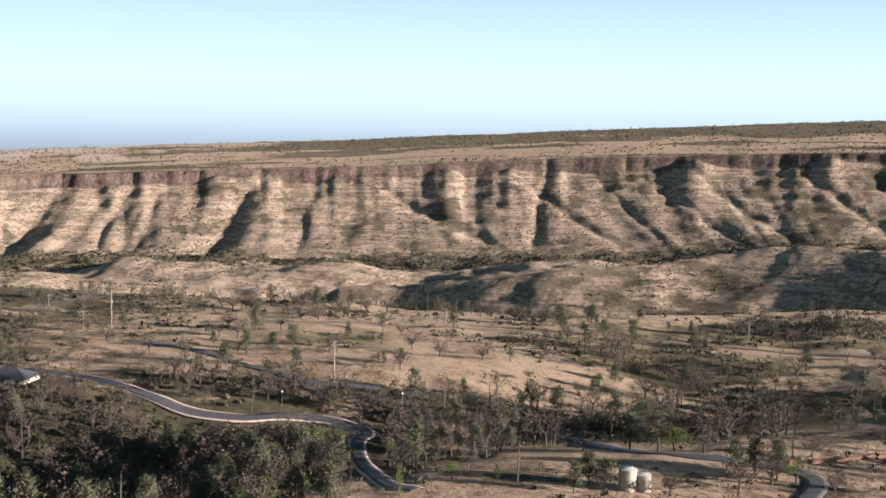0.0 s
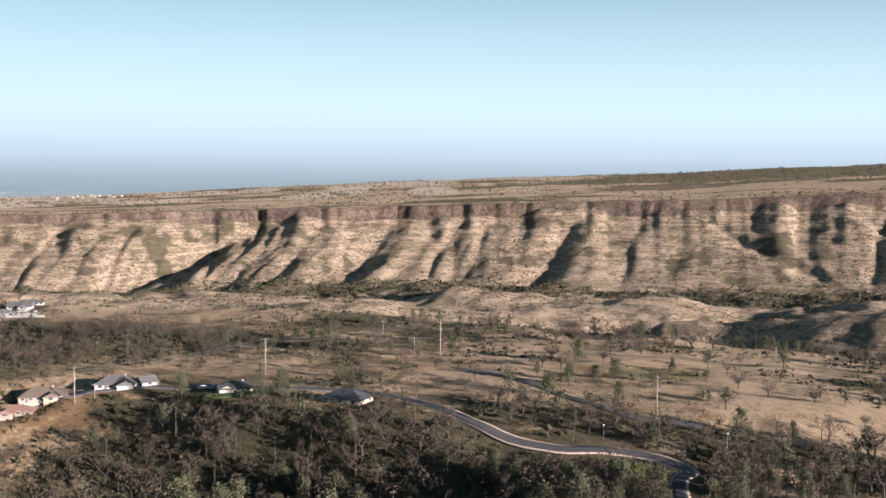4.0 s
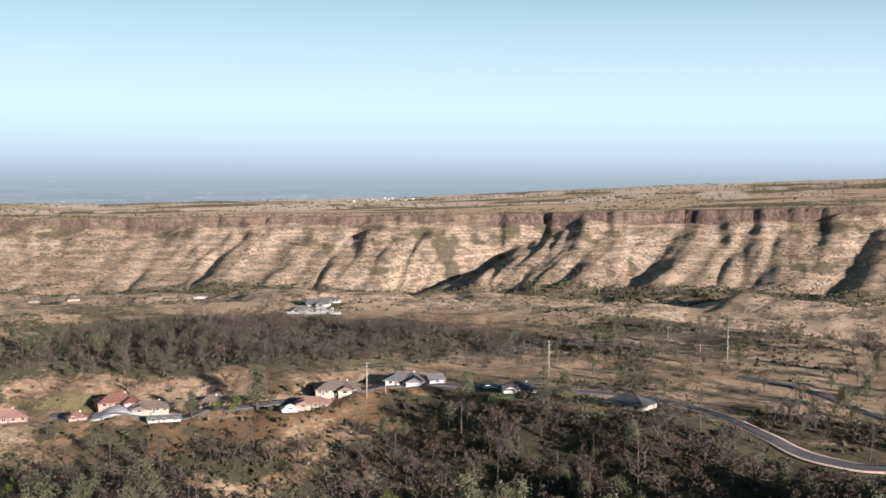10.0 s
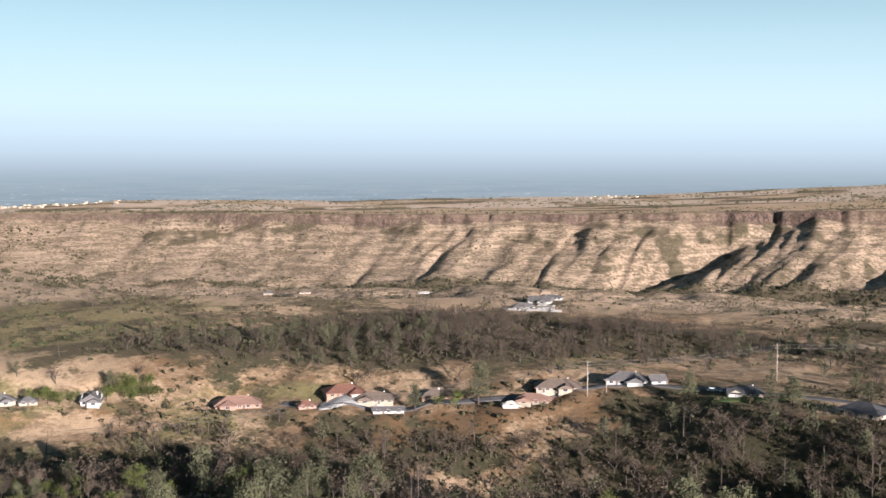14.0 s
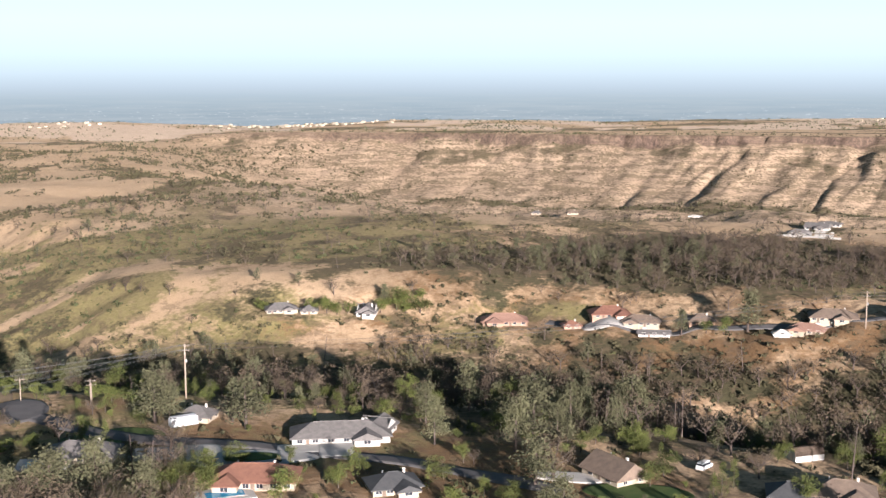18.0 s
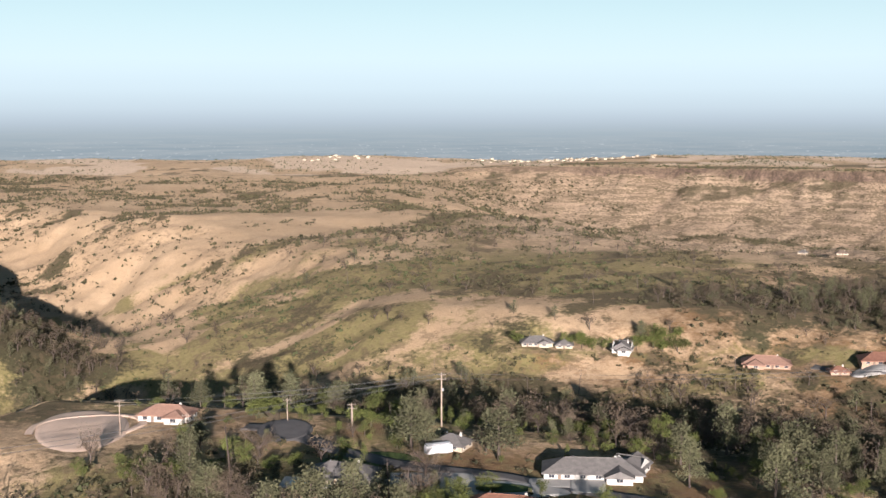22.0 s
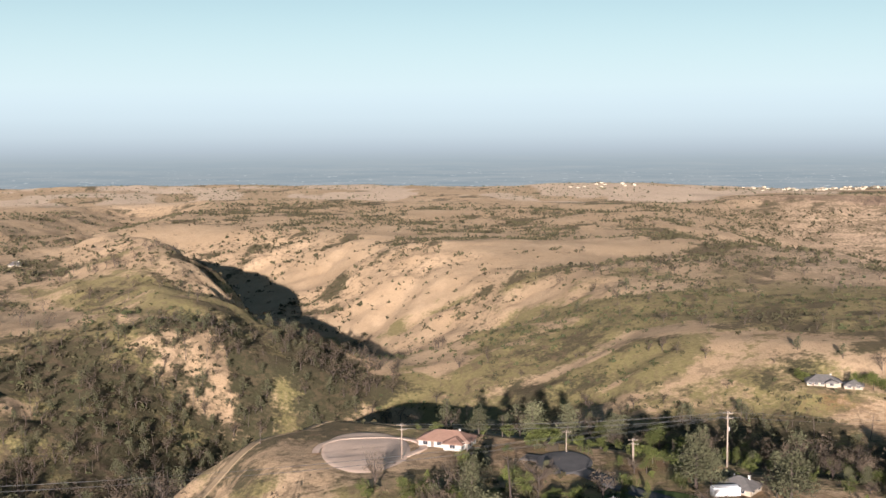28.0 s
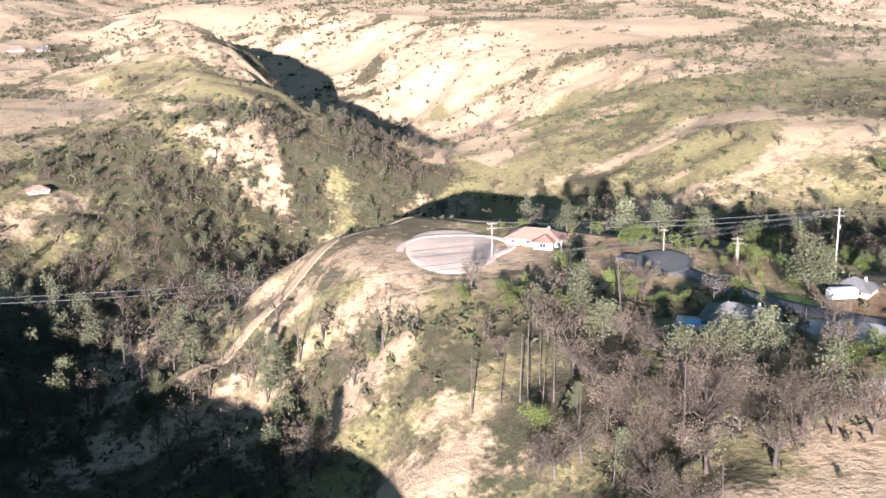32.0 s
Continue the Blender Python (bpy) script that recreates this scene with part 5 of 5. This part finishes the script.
LANDMARKS_ROADSIDE = [("spire", -180.0, 223.6, 10, 1.1), ("spire", -181.6, 230.0, 9, 1.0), ("spire", -179.0, 219.2, 8, 1.1), ("leafy", -195.1, 214.6, 7, 1.0), ("leafy", -200.3, 213.9, 5, 1.2),
                      ("leafy", -163.2, 234.9, 8, 1.2), ("leafy", -42.2, 393.7, 14, 1.3), ("bare", -45.1, 388.4, 11, 1.0), ("leafy", -31.2, 386.7, 7, 1.3), ("pine", -83.4, 399.4, 12, 0.9),
                      ("bare", -99.1, 382.4, 12, 1.4), ("spire", -11.1, 321.8, 9, 1.2), ("leafy", -45.5, 311.7, 8, 1.2), ("pine", 45.3, 457.8, 12, 1.3), ("leafy", -314.2, 116.2, 8, 1.3),
                      ("leafy", -329.2, 162.2, 7, 1.2), ("bare", -322.6, 195.0, 9, 1.0)]
LANDMARKS = LANDMARKS_STREET + LANDMARKS_ROADSIDE
TANK_TREES = [("pine", 37.2, 324.9, 9, 1.1), ("pine", 42.5, 333.7, 10, 1.2), ("pine", 46.7, 328.4, 9, 1.2), ("pine", 86.6, 344.2, 12, 1.1), ("pine", 93.6, 348.1, 11, 1.2), ("pine", 99.0, 344.1, 12, 1.1), ("bare", 96.0, 339.0, 10, 1.1), ("leafy", 103.8, 341.3, 9, 1.2), ("pine", 70.2, 377.7, 12, 1.4), ("leafy", 75.6, 379.0, 9, 1.6), ("pine", 62.0, 384.0, 11, 1.2), ("bare", 64.0, 325.0, 8, 1.3), ("leafy", 3.6, 336.4, 6, 1.3), ("spire", 16.3, 334.2, 6, 1.2)]
FARM_TREES = [("leafy", -462.0, 333.0, 10, 1.5), ("leafy", -458.0, 338.5, 9, 1.6), ("leafy", -468.5, 336.0, 10, 1.4), ("leafy", -464.5, 342.0, 8, 1.5), ("leafy", -486.0, 303.0, 9, 1.3), ("leafy", -489.0, 306.0, 8, 1.3), ("leafy", -480.0, 311.0, 8, 1.2), ("pine", -476.0, 330.0, 9, 1.2)]
YARD_TREES_HILL = [("leafy", -507.9, 279.8, 8, 1.4), ("leafy", -466.7, 330.8, 9, 1.9), ("leafy", -471.2, 324.3, 8, 1.3), ("leafy", -481.9, 306.2, 7, 1.5), ("leafy", -491.1, 300.9, 7, 1.3),
                   ("leafy", -494.1, 298.0, 8, 1.0), ("leafy", -334.8, 413.4, 9, 1.1), ("leafy", -341.3, 409.4, 7, 1.3), ("bare", -326.1, -26.4, 13, 0.9), ("bare", -480.2, -63.2, 9, 0.8),
                   ("bare", -342.6, 51.0, 14, 0.6), ("pine", -343.0, 82.3, 9, 1.3), ("snag", -281.5, 47.8, 15, 0.8), ("snag", -278.1, 48.8, 13, 0.8), ("snag", -274.5, 53.7, 14, 0.8),
                   ("snag", -285.2, 37.3, 13, 0.8), ("snag", -285.0, 53.5, 12, 0.8), ("snag", -358.0, 15.4, 7, 1.0), ("snag", -293.6, 53.1, 13, 0.8), ("snag", -270.3, 49.6, 12, 0.8)]
YARD_TREES_GARDENS = [("snag", -282.8, 43.4, 11, 0.8), ("bare", -330.4, -28.0, 11, 0.9), ("bare", -453.4, -56.9, 9, 0.8), ("leafy", -262.2, 118.8, 9, 1.5), ("leafy", -263.5, 128.0, 9, 1.4),
                      ("leafy", -317.0, 94.8, 5, 1.6), ("leafy", -315.9, 102.3, 5, 1.6), ("bare", -280.3, 78.7, 11, 1.2), ("bare", -228.5, 69.9, 14, 1.1), ("bare", -222.9, 80.9, 14, 1.2),
                      ("pine", -242.1, 457.9, 13, 1.0), ("pine", -197.3, 461.6, 12, 1.3), ("leafy", -253.2, 121.9, 9, 1.6), ("leafy", -260.2, 116.2, 8, 1.5), ("leafy", -241.8, 137.2, 8, 1.6),
                      ("bare", -293.1, 76.7, 12, 1.2), ("bare", -277.0, 92.5, 9, 1.6), ("spire", -225.6, 169.2, 7, 1.0), ("leafy", -244.6, 157.6, 6, 1.0), ("leafy", -239.8, 152.1, 6, 1.3)]
YARD_TREES = YARD_TREES_HILL + YARD_TREES_GARDENS
# the row behind the street; an unseen stand on the rise, added to shade the creek
EDGE = [(("bare", "leafy", "pine", "bare")[k % 4], -405 + 4.6 * k + 5 * math.sin(3.1 * k), 140 + 4.0 * k + 6 * math.cos(4.3 * k), 6.5 + 5 * math.sin(2.2 * k) ** 2, 1.2) for k in range(0, 44)]
EDGE += [("pine", -147 + 3.8 * k + 6 * math.sin(2.3 * k), -172 + 11.5 * k + 6 * math.cos(1.7 * k), 9 + 4 * math.sin(5.1 * k), 1.1) for k in range(14)]
for kind, x, y, size, wide in EDGE + LANDMARKS + TANK_TREES + FARM_TREES + YARD_TREES:
    plant(kind, x, y, size, wide, group="trees among the houses")

# the woods: the nearer trees singly, the rest as one mass of a kind
xs, ys, g = scatter(80000, 195, 1000, -26, 108, 11)
wd = woodland(xs, ys)
clump = fbm(xs, ys, 26, 3, 130)
keep = (g.uniform(0, 1, len(xs)) < np.clip(wd * (0.9 + 0.9 * clump) - 0.02, 0.035, 1) * 0.42) & clear_of_things(xs, ys)
xs, ys, wd = xs[keep], ys[keep], wd[keep]
pick = g.uniform(0, 1, len(xs))
mix = fbm(xs, ys, 120, 2, 140)
kinds = np.where(pick < 0.6 + mix * 0.5, "bare", np.where(pick < 0.78, "pine", np.where(pick < 0.88, "leafy", "snag")))
sizes_ = (5.8 + 8.5 * g.uniform(0, 1, len(xs)) ** 1.3) * np.interp(np.hypot(xs, ys), [300, 420, 560], [1.15, 1.0, 0.72]) * np.where(kinds == "leafy", 0.55, 1.0)
order = np.argsort(np.hypot(xs + 25, ys - 15))
single = {"bare": 115, "pine": 200, "leafy": 90, "snag": 90}
rest = {k: [] for k in single}
for i in order:
    k = str(kinds[i])
    if single[k] > 0:
        single[k] -= 1
        plant(k, float(xs[i]), float(ys[i]), float(sizes_[i]), float(g.uniform(0.85, 1.3)))
    else:
        rest[k].append(i)


def mass(name, label, category, kind, idx, seed, material):
    g = np.random.default_rng(seed)
    shapes = [tree_shape(kind, seed + k, 0.42) for k in range(5)]
    for piece, mt in ((0, BARK), (1, material)):
        pieces = []
        for i in idx:
            v, f = shapes[i % 5][piece]
            a, s = (i * 2.399) % math.tau, sizes_[i] / 10
            c, d = math.cos(a) * s, math.sin(a) * s
            pieces.append((np.stack([v[:, 0] * c - v[:, 1] * d + xs[i], v[:, 0] * d + v[:, 1] * c + ys[i], v[:, 2] * s + zs_[i]], 1), f))
        v, f = gather(pieces)
        if piece == 0:
            ob = tagged(new(name, array_mesh(name, v, f, mt)), label, category, kind="stuff")
        else:
            ob2 = new("crown", array_mesh("crown", v, f, mt))
            ob2.parent = ob


# open-crowned pines scattered over the straw fields
gx, gy, gg = scatter(600, 330, 660, -24, 22, 43)
k = clear_of_things(gx, gy, 12)
gx, gy = gx[k][:120], gy[k][:120]
for i in range(len(gx)):
    kind = "pine" if gg.uniform(0, 1) < 0.55 else "bare"
    plant(kind, float(gx[i]), float(gy[i]), float(gg.uniform(6, 12.5)), float(gg.uniform(0.9, 1.4)))

# gardens along the street
gx, gy, gg = scatter(5200, 190, 420, 20, 82, 41)
near_street = from_line(gx, gy, STREET + [(-160, 240), (-110, 262)])
k = (near_street < 62) & (near_street > 6) & clear_of_things(gx, gy, 9.5)
gx, gy = gx[k][:360], gy[k][:360]
for i in range(len(gx)):
    u = float(gg.uniform(0, 1))
    kind = "leafy" if u < 0.66 else "bare" if u < 0.8 else "pine" if u < 0.88 else "spire"
    tall = float(gg.uniform(0, 1)) ** 2
    plant(kind, float(gx[i]), float(gy[i]), {"leafy": 2.6 + 5.5 * tall, "bare": 4.5 + 6 * tall, "pine": 5 + 8 * tall, "spire": 4 + 4 * tall}[kind], float(gg.uniform(0.95, 1.5)), group="trees and shrubs of the gardens")

zs_ = height(xs, ys)
mass("burnt_woods", "woods of scorched brown oaks on the slopes", "woods", "bare", rest["bare"], 500, TWIGS)
mass("pine_woods", "scattered grey-green pines on the slopes", "woods", "pine", rest["pine"], 600, PINE)
mass("green_thicket", "green leafy thicket among burnt trees", "thicket", "leafy", rest["leafy"], 700, GREENBRUSH)
mass("dead_woods", "standing charred trunks among the brush", "woods", "snag", rest["snag"], 800, TWIGS)


# ---- low brush: small ragged domes ----
def brush_field(name, label, x, y, size, material, seed, tris=9):
    g = np.random.default_rng(seed)
    n = len(x)
    z = height(x, y)
    base = np.stack([x, y, z], 1)
    d = g.normal(0, 1, (n, tris, 3))
    d[:, :, 2] = np.abs(d[:, :, 2]) * 0.8
    d /= np.linalg.norm(d, axis=2, keepdims=True)
    c = base[:, None, :] + d * (size * 0.6)[:, None, None]
    v = g.normal(0, 1, (n, tris, 3, 3))
    v /= np.linalg.norm(v, axis=3, keepdims=True)
    v = c[:, :, None, :] + v * (size * 0.62)[:, None, None, None]
    v[..., 2] = np.maximum(v[..., 2], (z - 0.3)[:, None, None])
    ob = new(name, array_mesh(name, v.reshape(-1, 3), np.arange(n * tris * 3).reshape(-1, 3), material))
    return tagged(ob, label, "brush", kind="stuff")


x, y, g = scatter(120000, 195, 950, -26, 108, 21)
w = woodland(x, y)
va, vr = np.degrees(np.arctan2(-x, y)), np.hypot(x, y)
d = 0.06 + 0.3 * (va > 18) * (va < 52) * (vr > 340) * (vr < 560) + 0.75 * w + 0.9 * fbm(x, y, 45, 4, 70) - 0.3 * patches(x, y, STRAW)
k = (g.uniform(0, 1, len(x)) < d) & clear_of_things(x, y, 9, False)
brush_field("dry_brush", "dry brown brush scattered over the hills", x[k], y[k], 0.5 + 1.9 * g.uniform(0, 1, k.sum()) ** 2, SHRUBS, 31)
x, y, g = scatter(45000, 195, 1000, -26, 108, 22)
d = 0.9 * patches(x, y, GREEN) + 0.8 * fbm(x, y, 70, 4, 71) - 0.15
k = (g.uniform(0, 1, len(x)) < d) & clear_of_things(x, y, 9, False)
brush_field("green_brush", "low green brush in patches on hills", x[k], y[k], 0.6 + 1.9 * g.uniform(0, 1, k.sum()) ** 2, GREENBRUSH, 32)
x, y, g = scatter(110000, 950, 2100, -26, 108, 23)
az = np.degrees(np.arctan2(-x, y))
rr_ = np.hypot(x, y)
foot = np.exp(-((rr_ - np.interp(az, [-60, 40, 66], [1545, 1545, 1800]) + 60 * fbm(x, y, 200, 3, 95)) / 60) ** 2) * (az < 63) * (az > -20)
bands_ = fbm(az * 0.45 + 0.004 * rr_, rr_ * 0.011, 1.0, 4, 66)
d = 0.22 + 0.6 * (az > 54) * step(-bands_, 0.04, 0.18) - 0.12 * (az > 54) * step(bands_, 0.0, 0.1) + 0.9 * foot + 0.9 * fbm(x, y, 60, 4, 72) + 0.3 * fbm(az * 12, np.hypot(x, y) * 0.03, 6, 3, 80)
k = g.uniform(0, 1, len(x)) < d
brush_field("canyon_brush", "dark brush dotted over canyon slopes", x[k], y[k], g.uniform(0.9, 2.6, k.sum()) * (1 + 0.9 * foot[k]) * np.where((az[k] > 56) & (g.uniform(0, 1, k.sum()) < 0.35), 2.0, 1.0), SHRUBS, 33, 5)
x, y, g = scatter(26000, 2000, 3050, -26, 108, 24)
d = 0.25 + 1.0 * fbm(x * 0.5, y * 0.5, 90, 4, 73) + 0.6 * (np.degrees(np.arctan2(-x, y)) < 9) * (np.hypot(x, y) > 2400)
k = g.uniform(0, 1, len(x)) < d
brush_field("mesa_trees", "scattered dark trees on the far mesa", x[k], y[k], g.uniform(1.5, 4.0, k.sum()), GREENBRUSH, 34, 5)


# ---- the far town at the edge of the mesa ----
def far_town():
    g = np.random.default_rng(77)
    bm = bmesh.new()
    for a0, a1, n in ((54.5, 63.5, 70), (30.0, 33.5, 14), (68.0, 72.0, 12)):
        for _ in range(n):
            a, r = radians(a0 + (a1 - a0) * g.beta(1.6, 1.6)), g.uniform(2700, 3010)
            x, y = -math.sin(a) * r, math.cos(a) * r
            w, h = 2.5 + 7 * g.uniform(0, 1) ** 2, g.uniform(1.5, 4.0)
            z = float(natural(x, y))
            box(bm, x - w, x + w, y - 4, y + 4, z - 4, z + h)
    me = bpy.data.meshes.new("far_town")
    bm.to_mesh(me), bm.free()
    me.materials.append(CREAM)
    tagged(new("far_town", me), "tiny white buildings of a distant town", "town", kind="stuff")


far_town()
